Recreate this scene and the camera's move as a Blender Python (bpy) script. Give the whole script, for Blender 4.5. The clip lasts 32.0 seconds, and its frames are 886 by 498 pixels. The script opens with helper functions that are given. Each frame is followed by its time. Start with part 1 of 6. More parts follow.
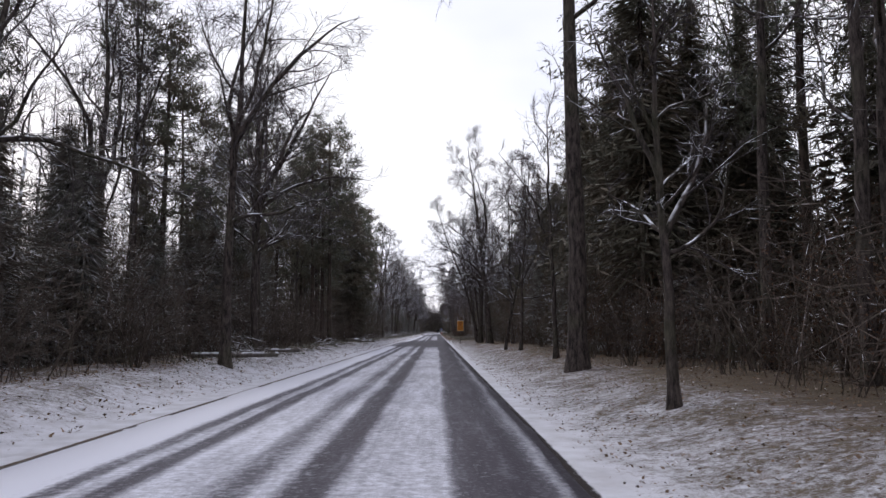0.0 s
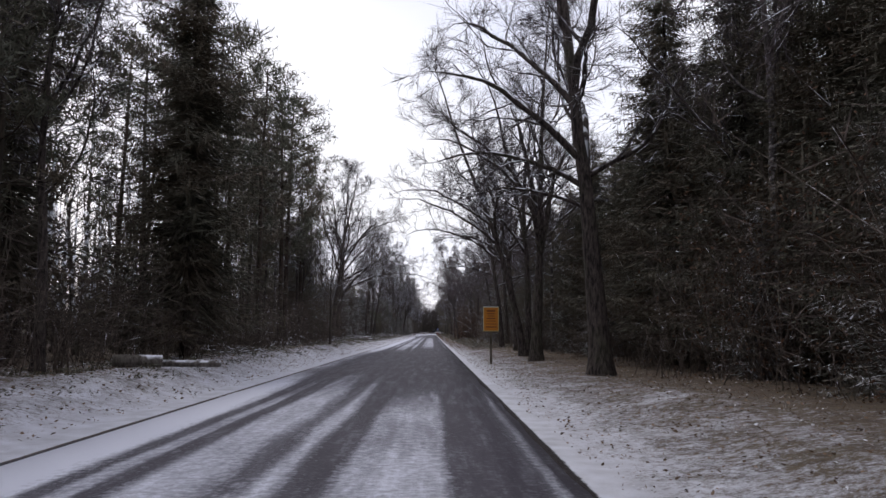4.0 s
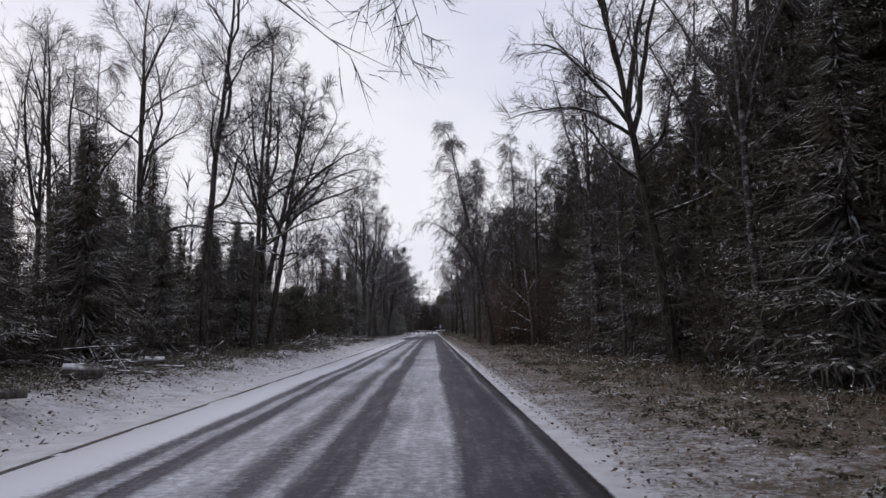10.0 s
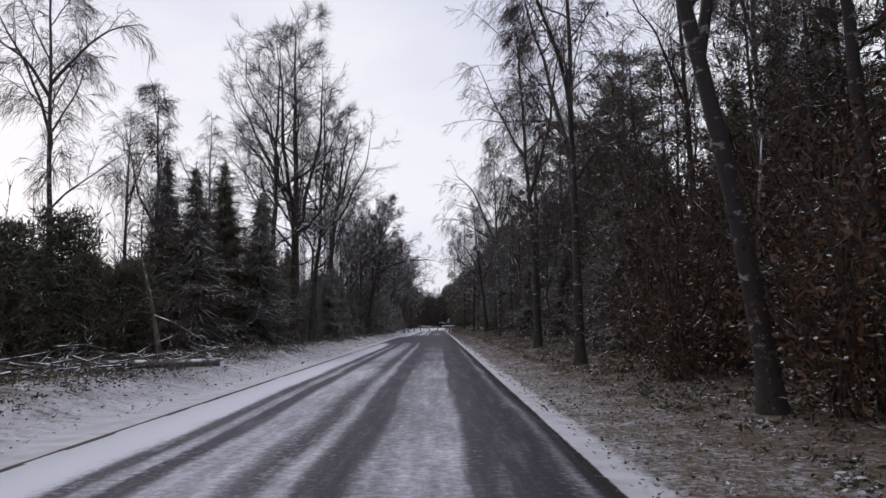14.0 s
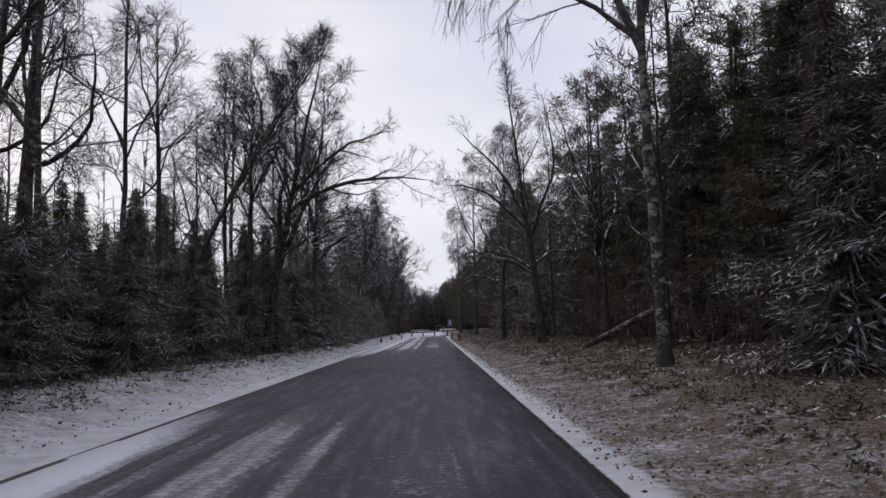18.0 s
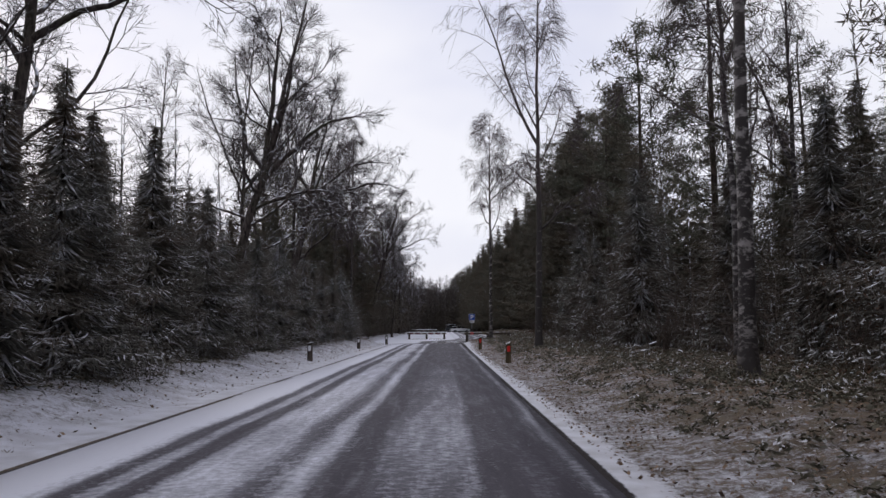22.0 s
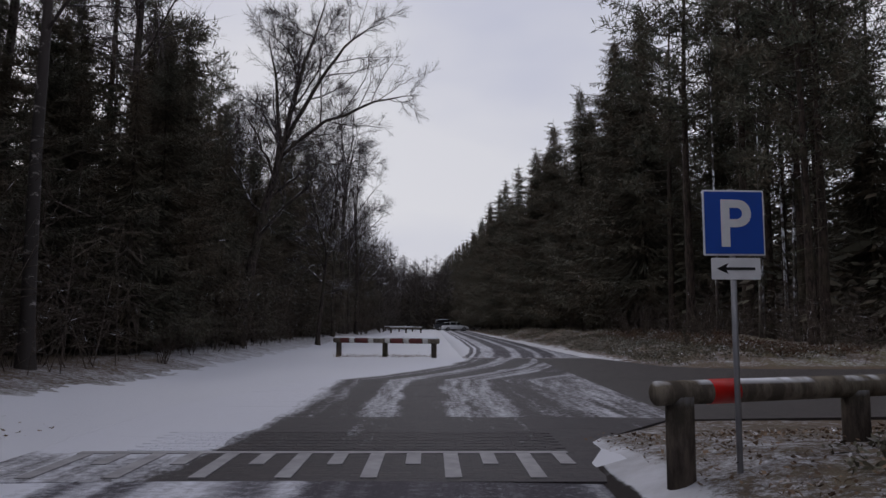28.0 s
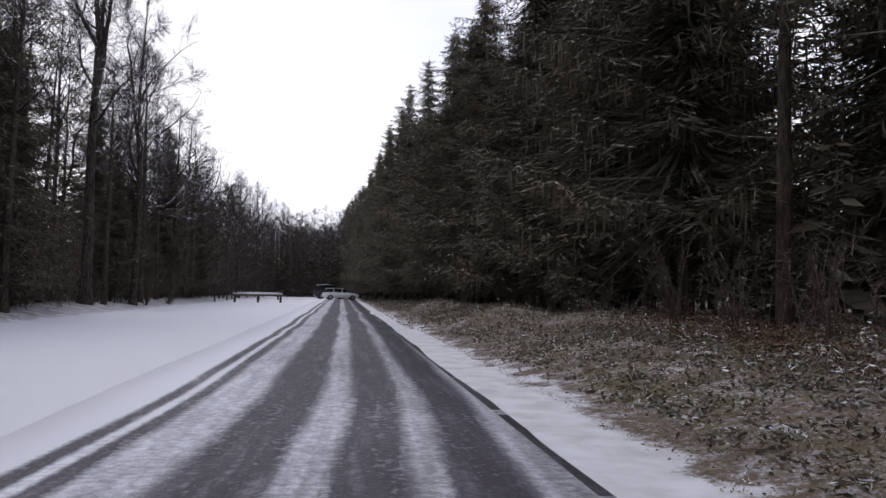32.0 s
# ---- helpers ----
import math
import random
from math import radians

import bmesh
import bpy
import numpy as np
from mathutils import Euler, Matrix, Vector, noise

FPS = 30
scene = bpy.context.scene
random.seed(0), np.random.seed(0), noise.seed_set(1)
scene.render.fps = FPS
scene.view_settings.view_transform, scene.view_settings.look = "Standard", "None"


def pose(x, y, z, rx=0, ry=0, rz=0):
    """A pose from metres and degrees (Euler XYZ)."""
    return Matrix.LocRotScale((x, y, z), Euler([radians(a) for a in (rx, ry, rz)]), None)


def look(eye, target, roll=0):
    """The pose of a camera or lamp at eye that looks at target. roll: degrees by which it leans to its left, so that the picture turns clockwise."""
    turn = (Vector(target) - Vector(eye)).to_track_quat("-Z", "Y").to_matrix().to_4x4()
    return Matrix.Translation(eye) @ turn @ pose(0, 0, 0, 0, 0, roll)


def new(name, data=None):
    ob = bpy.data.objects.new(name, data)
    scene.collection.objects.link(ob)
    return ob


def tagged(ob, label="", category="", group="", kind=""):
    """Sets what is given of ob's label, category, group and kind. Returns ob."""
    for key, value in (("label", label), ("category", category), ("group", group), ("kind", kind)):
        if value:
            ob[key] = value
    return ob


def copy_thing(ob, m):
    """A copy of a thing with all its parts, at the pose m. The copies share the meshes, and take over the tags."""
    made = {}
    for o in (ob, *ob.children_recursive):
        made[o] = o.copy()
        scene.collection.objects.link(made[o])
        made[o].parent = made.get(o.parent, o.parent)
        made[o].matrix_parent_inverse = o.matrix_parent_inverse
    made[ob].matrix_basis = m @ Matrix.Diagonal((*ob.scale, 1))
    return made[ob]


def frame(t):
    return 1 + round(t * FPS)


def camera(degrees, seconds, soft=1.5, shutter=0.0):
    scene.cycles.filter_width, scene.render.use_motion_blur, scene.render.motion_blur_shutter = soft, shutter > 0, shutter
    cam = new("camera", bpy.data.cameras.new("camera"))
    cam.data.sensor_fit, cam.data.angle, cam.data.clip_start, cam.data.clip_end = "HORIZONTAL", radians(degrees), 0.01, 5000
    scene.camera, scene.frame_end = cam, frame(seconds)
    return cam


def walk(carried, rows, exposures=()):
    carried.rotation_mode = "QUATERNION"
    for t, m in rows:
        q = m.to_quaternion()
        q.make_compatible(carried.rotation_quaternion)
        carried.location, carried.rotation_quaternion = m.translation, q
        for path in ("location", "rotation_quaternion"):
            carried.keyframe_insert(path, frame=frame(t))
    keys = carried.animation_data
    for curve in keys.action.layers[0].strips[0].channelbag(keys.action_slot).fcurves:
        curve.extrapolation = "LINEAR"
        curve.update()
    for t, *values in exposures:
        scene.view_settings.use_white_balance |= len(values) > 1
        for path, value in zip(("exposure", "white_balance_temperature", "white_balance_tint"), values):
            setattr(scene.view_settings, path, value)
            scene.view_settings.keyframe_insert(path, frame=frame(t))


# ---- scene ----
cam = camera(61.2, 32.0, soft=1.5)
PATH = [
    (0.0, pose(0.080, 0.000, 1.300, 96.24, 0.30, -0.50)),
    (0.5, pose(0.075, 5.600, 1.300, 96.11, -0.50, -0.46)),
    (1.0, pose(0.070, 11.200, 1.300, 96.24, -0.50, -0.59)),
    (1.5, pose(0.065, 16.800, 1.300, 95.52, -0.70, -0.67)),
    (2.0, pose(0.060, 22.400, 1.300, 95.90, -0.10, -0.86)),
    (2.5, pose(0.055, 28.000, 1.300, 95.85, -0.20, -0.77)),
    (3.0, pose(0.050, 33.600, 1.300, 96.11, -0.30, -0.76)),
    (3.5, pose(0.045, 39.200, 1.300, 96.28, -0.30, -0.85)),
    (5.5, pose(0.026, 61.300, 1.300, 96.22, 0.40, -0.69)),
    (6.0, pose(0.022, 66.624, 1.300, 96.26, 0.40, -0.70)),
    (6.5, pose(0.019, 71.455, 1.300, 96.22, 0.60, -0.77)),
    (7.0, pose(0.015, 77.173, 1.300, 96.47, 1.00, -0.82)),
    (7.5, pose(0.011, 82.004, 1.300, 96.34, 1.30, -0.86)),
    (8.0, pose(0.007, 87.920, 1.300, 96.21, 1.20, -0.85)),
    (8.5, pose(0.004, 93.145, 1.300, 96.38, 1.00, -0.92)),
    (9.0, pose(0.000, 99.061, 1.300, 96.11, 1.50, -1.02)),
    (9.5, pose(-0.002, 104.187, 1.300, 96.11, 1.40, -1.10)),
    (10.0, pose(-0.005, 109.906, 1.300, 96.08, 1.00, -0.81)),
    (10.5, pose(-0.007, 114.934, 1.300, 96.12, 1.10, -0.61)),
    (11.0, pose(-0.009, 120.948, 1.300, 96.12, 0.50, -0.43)),
    (11.5, pose(-0.011, 126.075, 1.300, 95.87, 1.10, -0.37)),
    (12.0, pose(-0.014, 131.201, 1.300, 95.61, 1.00, -0.23)),
    (12.5, pose(-0.016, 137.117, 1.300, 95.82, 1.00, -0.29)),
    (13.0, pose(-0.018, 142.342, 1.300, 96.08, 0.70, -0.35)),
    (13.5, pose(-0.020, 148.258, 1.300, 96.08, 0.90, -0.30)),
    (14.0, pose(-0.023, 153.286, 1.300, 95.73, 1.00, -0.40)),
    (14.5, pose(-0.025, 159.201, 1.300, 95.84, 0.80, -0.30)),
    (16.5, pose(-0.034, 180.300, 1.300, 95.90, 2.00, -0.68)),
    (17.0, pose(-0.036, 185.113, 1.300, 95.85, 1.80, -0.59)),
    (17.5, pose(-0.039, 190.666, 1.300, 95.89, 2.30, -0.65)),
    (18.0, pose(-0.041, 195.479, 1.300, 95.97, 2.00, -0.64)),
    (18.5, pose(-0.043, 200.940, 1.300, 95.85, 1.90, -0.38)),
    (19.0, pose(-0.045, 206.123, 1.300, 95.97, 1.50, -0.22)),
    (19.5, pose(-0.048, 212.046, 1.300, 95.84, 1.10, -0.15)),
    (20.0, pose(-0.050, 217.137, 1.300, 96.26, 1.10, -0.09)),
    (20.5, pose(-0.060, 223.153, 1.300, 95.74, 0.90, 0.05)),
    (21.0, pose(-0.070, 228.244, 1.300, 96.12, 1.00, -0.08)),
    (21.5, pose(-0.080, 233.982, 1.300, 96.09, 0.50, 0.04)),
    (22.0, pose(-0.090, 238.795, 1.300, 95.94, 0.40, 0.07)),
    (22.5, pose(-0.100, 244.163, 1.300, 96.12, 0.40, 0.05)),
    (23.0, pose(-0.110, 248.884, 1.300, 96.31, 0.20, 0.05)),
    (23.5, pose(-0.120, 254.159, 1.300, 95.56, -0.30, 0.20)),
    (24.0, pose(-0.130, 258.602, 1.300, 95.72, -0.10, 0.15)),
    (24.5, pose(-0.140, 263.600, 1.300, 95.92, 0.20, 0.05)),
    (25.0, pose(-0.150, 267.765, 1.300, 96.15, -0.50, 0.10)),
    (25.5, pose(-0.150, 272.300, 1.300, 95.68, -0.40, 0.32)),
    (27.5, pose(-0.150, 286.600, 1.300, 96.07, 0.00, -0.16)),
    (28.0, pose(-0.150, 290.185, 1.300, 95.64, -0.10, -0.87)),
    (28.5, pose(-0.016, 294.104, 1.300, 95.68, 0.30, -2.81)),
    (29.0, pose(0.252, 297.488, 1.300, 96.99, 0.30, -5.19)),
    (29.5, pose(0.688, 301.206, 1.300, 95.82, -1.10, -7.70)),
    (30.0, pose(1.224, 304.489, 1.300, 96.19, -1.00, -9.79)),
    (30.5, pose(1.961, 308.375, 1.300, 95.95, -0.70, -10.94)),
    (31.0, pose(2.631, 311.960, 1.300, 95.51, -0.40, -10.72)),
    (31.5, pose(3.334, 316.114, 1.300, 95.72, -0.90, -9.60)),
    (32.0, pose(3.803, 319.799, 1.300, 93.27, -1.30, -7.73)),
]
EXPOSURES = [(0.0, 0.4), (1.0, 0.35), (3.0, 0.35), (5.5, 0.3), (6.3, 0.2), (7.6, 0.05), (9.0, 0.05), (11.0, -0.1), (13.0, 0.0), (18.0, -0.05), (22.0, 0.05), (24.0, 0.0), (25.0, -0.2), (27.5, -0.42), (28.8, -0.38), (30.0, 0.0), (31.0, 0.3), (32.0, 0.4)]
walk(cam, PATH, EXPOSURES)

# ---- sky and light: a bright overcast winter day ----
world = bpy.data.worlds.new("winter_sky")
scene.world = world
world.use_nodes = True
wn, wl = world.node_tree.nodes, world.node_tree.links
wn.clear()
w_out = wn.new("ShaderNodeOutputWorld")
w_bg = wn.new("ShaderNodeBackground")
w_sky = wn.new("ShaderNodeTexSky")
w_sky.sky_type = "NISHITA"
w_sky.sun_disc = False
w_sky.sun_elevation = radians(16)
w_sky.sun_rotation = radians(-35)
w_dim = wn.new("ShaderNodeVectorMath")
w_dim.operation = "SCALE"
w_dim.inputs["Scale"].default_value = 0.09
wl.new(w_sky.outputs[0], w_dim.inputs[0])
w_co = wn.new("ShaderNodeTexCoord")
w_map = wn.new("ShaderNodeMapping")
w_map.inputs["Scale"].default_value = (1.2, 1.2, 3.0)
wl.new(w_co.outputs["Generated"], w_map.inputs[0])
w_noise = wn.new("ShaderNodeTexNoise")
w_noise.inputs["Scale"].default_value = 1.3
w_noise.inputs["Detail"].default_value = 4.0
wl.new(w_map.outputs[0], w_noise.inputs["Vector"])
w_ramp = wn.new("ShaderNodeValToRGB")
w_ramp.color_ramp.elements[0].position = 0.35
w_ramp.color_ramp.elements[0].color = (0.64, 0.665, 0.86, 1)
w_ramp.color_ramp.elements[1].position = 0.65
w_ramp.color_ramp.elements[1].color = (0.93, 0.925, 1.0, 1)
wl.new(w_noise.outputs[0], w_ramp.inputs[0])
w_mix = wn.new("ShaderNodeMix")
w_mix.data_type = "RGBA"
w_mix.inputs[0].default_value = 0.9
wl.new(w_dim.outputs[0], w_mix.inputs[6])
wl.new(w_ramp.outputs[0], w_mix.inputs[7])
wl.new(w_mix.outputs[2], w_bg.inputs[0])
w_bg.inputs[1].default_value = 1.0
wl.new(w_bg.outputs[0], w_out.inputs[0])

sun = new("sun", bpy.data.lights.new("sun", "SUN"))
sun.data.energy = 0.6
sun.data.angle = radians(25)
sun.data.color = (1.0, 0.95, 0.9)
sun.matrix_world = look((-30, 60, 60), (0, 20, 0))


# ---- materials ----
class Nodes:
    """A small wrapper to write node materials in few lines."""

    def __init__(self, name, rough=0.8, spec=0.3):
        self.mat = bpy.data.materials.new(name)
        self.mat.use_nodes = True
        self.n, self.l = self.mat.node_tree.nodes, self.mat.node_tree.links
        self.bsdf = self.n["Principled BSDF"]
        self.bsdf.inputs["Roughness"].default_value = rough
        self.bsdf.inputs["Specular IOR Level"].default_value = spec
        self.co = self.n.new("ShaderNodeTexCoord")
        self.geo = self.n.new("ShaderNodeNewGeometry")

    def set(self, socket, value):
        if hasattr(value, "is_linked"):
            self.l.new(value, socket)
        else:
            socket.default_value = value

    def math(self, op, a, b=0.0, c=0.0, clamp=False):
        m = self.n.new("ShaderNodeMath")
        m.operation, m.use_clamp = op, clamp
        for s, v in zip(m.inputs, (a, b, c)):
            self.set(s, v)
        return m.outputs[0]

    def noise(self, scale, detail=3.0, stretch=(1, 1, 1), world_space=False, rough=0.55, shift=0.0):
        mp = self.n.new("ShaderNodeMapping")
        mp.inputs["Scale"].default_value = stretch
        mp.inputs["Location"].default_value = (shift, shift * 0.7, 0)
        self.l.new(self.geo.outputs["Position"] if world_space else self.co.outputs["Object"], mp.inputs[0])
        t = self.n.new("ShaderNodeTexNoise")
        t.inputs["Scale"].default_value = scale
        t.inputs["Detail"].default_value = detail
        t.inputs["Roughness"].default_value = rough
        self.l.new(mp.outputs[0], t.inputs["Vector"])
        return t.outputs[0]

    def ramp(self, fac, stops):
        r = self.n.new("ShaderNodeValToRGB")
        els = r.color_ramp.elements
        while len(els) < len(stops):
            els.new(0.5)
        for e, (p, c) in zip(els, stops):
            e.position = p
            e.color = (c, c, c, 1) if isinstance(c, (int, float)) else (*c, 1)
        self.l.new(fac, r.inputs[0])
        return r.outputs[0]

    def mix(self, fac, a, b):
        m = self.n.new("ShaderNodeMix")
        m.data_type = "RGBA"
        self.set(m.inputs[0], fac)
        for s, v in ((m.inputs[6], a), (m.inputs[7], b)):
            self.set(s, (*v, 1) if isinstance(v, tuple) else v)
        return m.outputs[2]

    def bump(self, height, strength=0.4, dist=0.02):
        b = self.n.new("ShaderNodeBump")
        b.inputs["Strength"].default_value = strength
        b.inputs["Distance"].default_value = dist
        self.l.new(height, b.inputs["Height"])
        self.l.new(b.outputs[0], self.bsdf.inputs["Normal"])

    def axis(self, what, i):
        s = self.n.new("ShaderNodeSeparateXYZ")
        self.l.new(self.geo.outputs[what], s.inputs[0])
        return s.outputs[i]

    def random(self):
        return self.n.new("ShaderNodeObjectInfo").outputs["Random"]

    def island(self):
        return self.geo.outputs["Random Per Island"]

    def done(self, color, rough=None):
        self.set(self.bsdf.inputs["Base Color"], (*color, 1) if isinstance(color, tuple) else color)
        if rough is not None:
            self.set(self.bsdf.inputs["Roughness"], rough)
        return self.mat

    def on_top(self, from_z, to_z, scale, amount):
        """How much snow lies on what faces up, broken by noise."""
        up = self.n.new("ShaderNodeMapRange")
        up.inputs[1].default_value, up.inputs[2].default_value = from_z, to_z
        self.l.new(self.axis("Normal", 2), up.inputs[0])
        br = self.ramp(self.noise(scale, 3, world_space=True), [(0.5 - amount, 0.0), (0.62 - amount, 1.0)])
        return self.math("MULTIPLY", up.outputs[0], br)


SNOW = (0.78, 0.80, 0.86)


def bark(name, dark, light, snow, snow_from=0.25, scale=13.0):
    m = Nodes(name, 0.9, 0.15)
    g = m.noise(scale, 6, (1, 1, 0.26), rough=0.7)
    c = m.mix(m.ramp(g, [(0.40, 0.0), (0.60, 1.0)]), dark, light)
    moss = m.ramp(m.noise(0.9, 2, world_space=True), [(0.5, 0.0), (0.75, 0.45)])
    c = m.mix(moss, c, (0.06, 0.065, 0.035))
    c = m.mix(m.on_top(snow_from, snow_from + 0.4, 3.0, snow), c, SNOW)
    m.bump(g, 0.7, 0.02)
    return m.done(c)


M_BARK = bark("oak_bark", (0.018, 0.0145, 0.0135), (0.092, 0.074, 0.066), 0.02)
M_TWIG = bark("oak_twigs", (0.045, 0.038, 0.040), (0.11, 0.094, 0.096), 0.02, 0.2)
M_PINE_BARK = bark("pine_bark", (0.022, 0.017, 0.015), (0.078, 0.057, 0.046), -0.1, 0.3)
M_DEAD = bark("dead_wood", (0.065, 0.055, 0.050), (0.17, 0.15, 0.135), 0.04, 0.2)


def birch_bark(name, lo, hi):
    m = Nodes(name, 0.7, 0.25)
    bands = m.noise(4.0, 5, (1.0, 1.0, 1.7), rough=0.7)
    c = m.mix(m.ramp(bands, [(lo, 0.0), (hi, 1.0)]), (0.040, 0.034, 0.032), (0.30, 0.275, 0.262))
    z = m.n.new("ShaderNodeMapRange")
    z.inputs[1].default_value, z.inputs[2].default_value = 0.2, 1.8
    m.l.new(m.axis("Position", 2), z.inputs[0])
    rough_base = m.math("ADD", z.outputs[0], m.math("MULTIPLY", m.noise(2.0, 2), 0.5))
    c = m.mix(m.ramp(rough_base, [(0.4, 0.0), (0.9, 1.0)]), (0.05, 0.043, 0.04), c)
    hi = m.ramp(m.math("DIVIDE", m.axis("Position", 2), 12.0), [(0.45, 0.0), (0.75, 1.0)])
    c = m.mix(hi, c, (0.07, 0.055, 0.052))
    m.bump(bands, 0.3, 0.01)
    return m.done(c)


M_BIRCH = birch_bark("birch_bark", 0.50, 0.60)
M_BIRCH_DARK = birch_bark("dark_birch_bark", 0.58, 0.66)
M_BIRCH_TWIG = bark("birch_twigs", (0.055, 0.042, 0.044), (0.12, 0.096, 0.098), -0.02, 0.3)


def needles(name, dark, light, snow):
    m = Nodes(name, 0.7, 0.2)
    c = m.mix(m.island(), dark, light)
    c = m.mix(m.ramp(m.noise(0.6, 2, world_space=True), [(0.40, 0.0), (0.64, 0.75)]), c, (0.098, 0.070, 0.048))
    up = m.on_top(0.35, 0.8, 1.4, snow)
    c = m.mix(m.math("MULTIPLY", up, m.ramp(m.island(), [(0.2, 0.1), (0.9, 0.75)])), c, SNOW)
    return m.done(c)


M_SPRUCE = needles("spruce_needles", (0.046, 0.045, 0.034), (0.136, 0.129, 0.095), -0.13)
M_SPRUCE_SNOWY = needles("snowy_spruce_needles", (0.062, 0.060, 0.051), (0.175, 0.166, 0.142), 0.07)
M_PINE = needles("pine_needles", (0.050, 0.056, 0.040), (0.125, 0.130, 0.094), -0.08)
M_DEADTWIG = bark("undergrowth_twigs", (0.046, 0.036, 0.031), (0.125, 0.098, 0.084), -0.10, 0.35)

M_FAR = bark("far_twigs", (0.040, 0.033, 0.031), (0.095, 0.080, 0.074), -0.3, 0.5)
M_HEATH = bark("heather_twigs", (0.07, 0.055, 0.04), (0.19, 0.155, 0.115), -0.02, 0.2)


def leafy(name, a, b):
    m = Nodes(name, 0.75, 0.2)
    c = m.mix(m.island(), a, b)
    c = m.mix(m.on_top(0.45, 0.9, 2.0, -0.03), c, SNOW)
    return m.done(c)


M_BROWN = leafy("withered_leaves", (0.050, 0.027, 0.017), (0.125, 0.068, 0.040))
M_GRASS = leafy("withered_grass", (0.10, 0.070, 0.044), (0.27, 0.20, 0.13))
M_LITTER = leafy("fallen_leaves", (0.055, 0.034, 0.023), (0.27, 0.185, 0.125))
M_BRAMBLE = leafy("bramble_leaves", (0.055, 0.052, 0.036), (0.17, 0.155, 0.115))


def ground_mat():
    m = Nodes("snowy_forest_ground", 0.9, 0.2)
    x, y = m.axis("Position", 0), m.axis("Position", 1)
    fine = m.noise(8.0, 7, world_space=True, rough=0.8)
    mid = m.noise(1.1, 4, world_space=True, rough=0.6)
    soil = m.mix(m.ramp(fine, [(0.3, 0.0), (0.7, 1.0)]), (0.035, 0.024, 0.018), (0.165, 0.122, 0.090))
    soil = m.mix(m.ramp(mid, [(0.4, 0.0), (0.7, 0.6)]), soil, (0.085, 0.080, 0.042))
    hollow = m.ramp(m.noise(3.4, 5, world_space=True, rough=0.7, shift=11.0), [(0.47, 0.0), (0.60, 0.85)])
    soil = m.mix(hollow, soil, m.mix(fine, (0.014, 0.010, 0.008), (0.060, 0.044, 0.033)))
    # snow cover: full near the carriageway, thinner to the woods, thinner on the grassy verge further on
    off_r = m.math("SUBTRACT", x, 1.3)
    off_l = m.math("SUBTRACT", -4.15, x)
    # low first stops bare the soil, part of the shadow line painted at the edges
    cover_l = m.ramp(m.math("DIVIDE", off_l, 16.0), [(0.0, 0.10), (0.004, 0.15), (0.007, 0.85), (0.02, 0.80), (0.05, 0.60), (0.10, 0.545), (0.2, 0.49), (0.45, 0.38)])
    cover_r1 = m.ramp(m.math("DIVIDE", off_r, 16.0), [(0.0, 0.38), (0.004, 0.40), (0.007, 0.74), (0.025, 0.60), (0.08, 0.515), (0.2, 0.455), (0.35, 0.34)])
    cover_r2 = m.ramp(m.math("DIVIDE", off_r, 16.0), [(0.0, 0.38), (0.004, 0.40), (0.007, 0.76), (0.018, 0.68), (0.03, 0.50), (0.12, 0.46), (0.25, 0.43), (0.45, 0.40)])
    along = m.ramp(m.math("DIVIDE", y, 400.0), [(0.24, 0.0), (0.33, 1.0)])
    cover_r = m.mix(along, cover_r1, cover_r2)
    side = m.math("GREATER_THAN", x, -1.4)
    cover = m.mix(side, cover_l, cover_r)
    # the open snow field by the barriers
    f1 = m.math("MULTIPLY", m.math("GREATER_THAN", y, 297.0), m.math("LESS_THAN", x, 1.6))
    f2 = m.math("MULTIPLY", f1, m.math("GREATER_THAN", m.math("ADD", x, m.math("MULTIPLY", mid, 2.4)), -5.4))
    cover = m.math("ADD", cover, m.math("MULTIPLY", f2, 0.8))
    cover = m.math("ADD", cover, m.math("MULTIPLY", m.math("GREATER_THAN", y, 312.0), 0.05))
    rim = m.math("MULTIPLY", m.math("SUBTRACT", 7.7, m.math("ADD", x, m.math("MULTIPLY", mid, 1.9))), 1.6, clamp=True)
    f3 = m.math("MULTIPLY", m.math("MULTIPLY", m.math("GREATER_THAN", y, 311.0), m.math("GREATER_THAN", x, 4.0)), rim)
    cover = m.math("ADD", cover, m.math("MULTIPLY", f3, 0.3))
    grain = m.noise(30.0, 4, world_space=True, rough=0.75)
    tex = m.math("ADD", m.math("MULTIPLY", fine, 0.52), m.math("ADD", m.math("MULTIPLY", mid, 0.22), m.math("MULTIPLY", grain, 0.26)))
    soil = m.mix(m.ramp(grain, [(0.40, 0.0), (0.62, 0.75)]), soil, m.mix(fine, (0.030, 0.020, 0.016), (0.26, 0.20, 0.15)))
    s = m.math("MULTIPLY", m.math("SUBTRACT", m.math("ADD", cover, 0.05), tex), 8.0, clamp=True)
    heath = m.math("MULTIPLY", m.math("GREATER_THAN", y, 300.0), 0.65)
    soil = m.mix(heath, soil, m.mix(fine, (0.055, 0.037, 0.027), (0.19, 0.142, 0.102)))
    # dark line by the right road edge: wet soil and gap shadow in one colour
    wet_shade = m.math("MULTIPLY", m.math("LESS_THAN", off_r, 0.10), m.math("GREATER_THAN", off_r, -0.2))
    soil = m.mix(m.math("MULTIPLY", wet_shade, m.math("LESS_THAN", y, 297.0)), soil, m.mix(fine, (0.010, 0.008, 0.009), (0.045, 0.036, 0.034)))
    veil = m.ramp(m.noise(2.3, 4, world_space=True, shift=7.0), [(0.3, 0.62), (0.65, 0.90)])
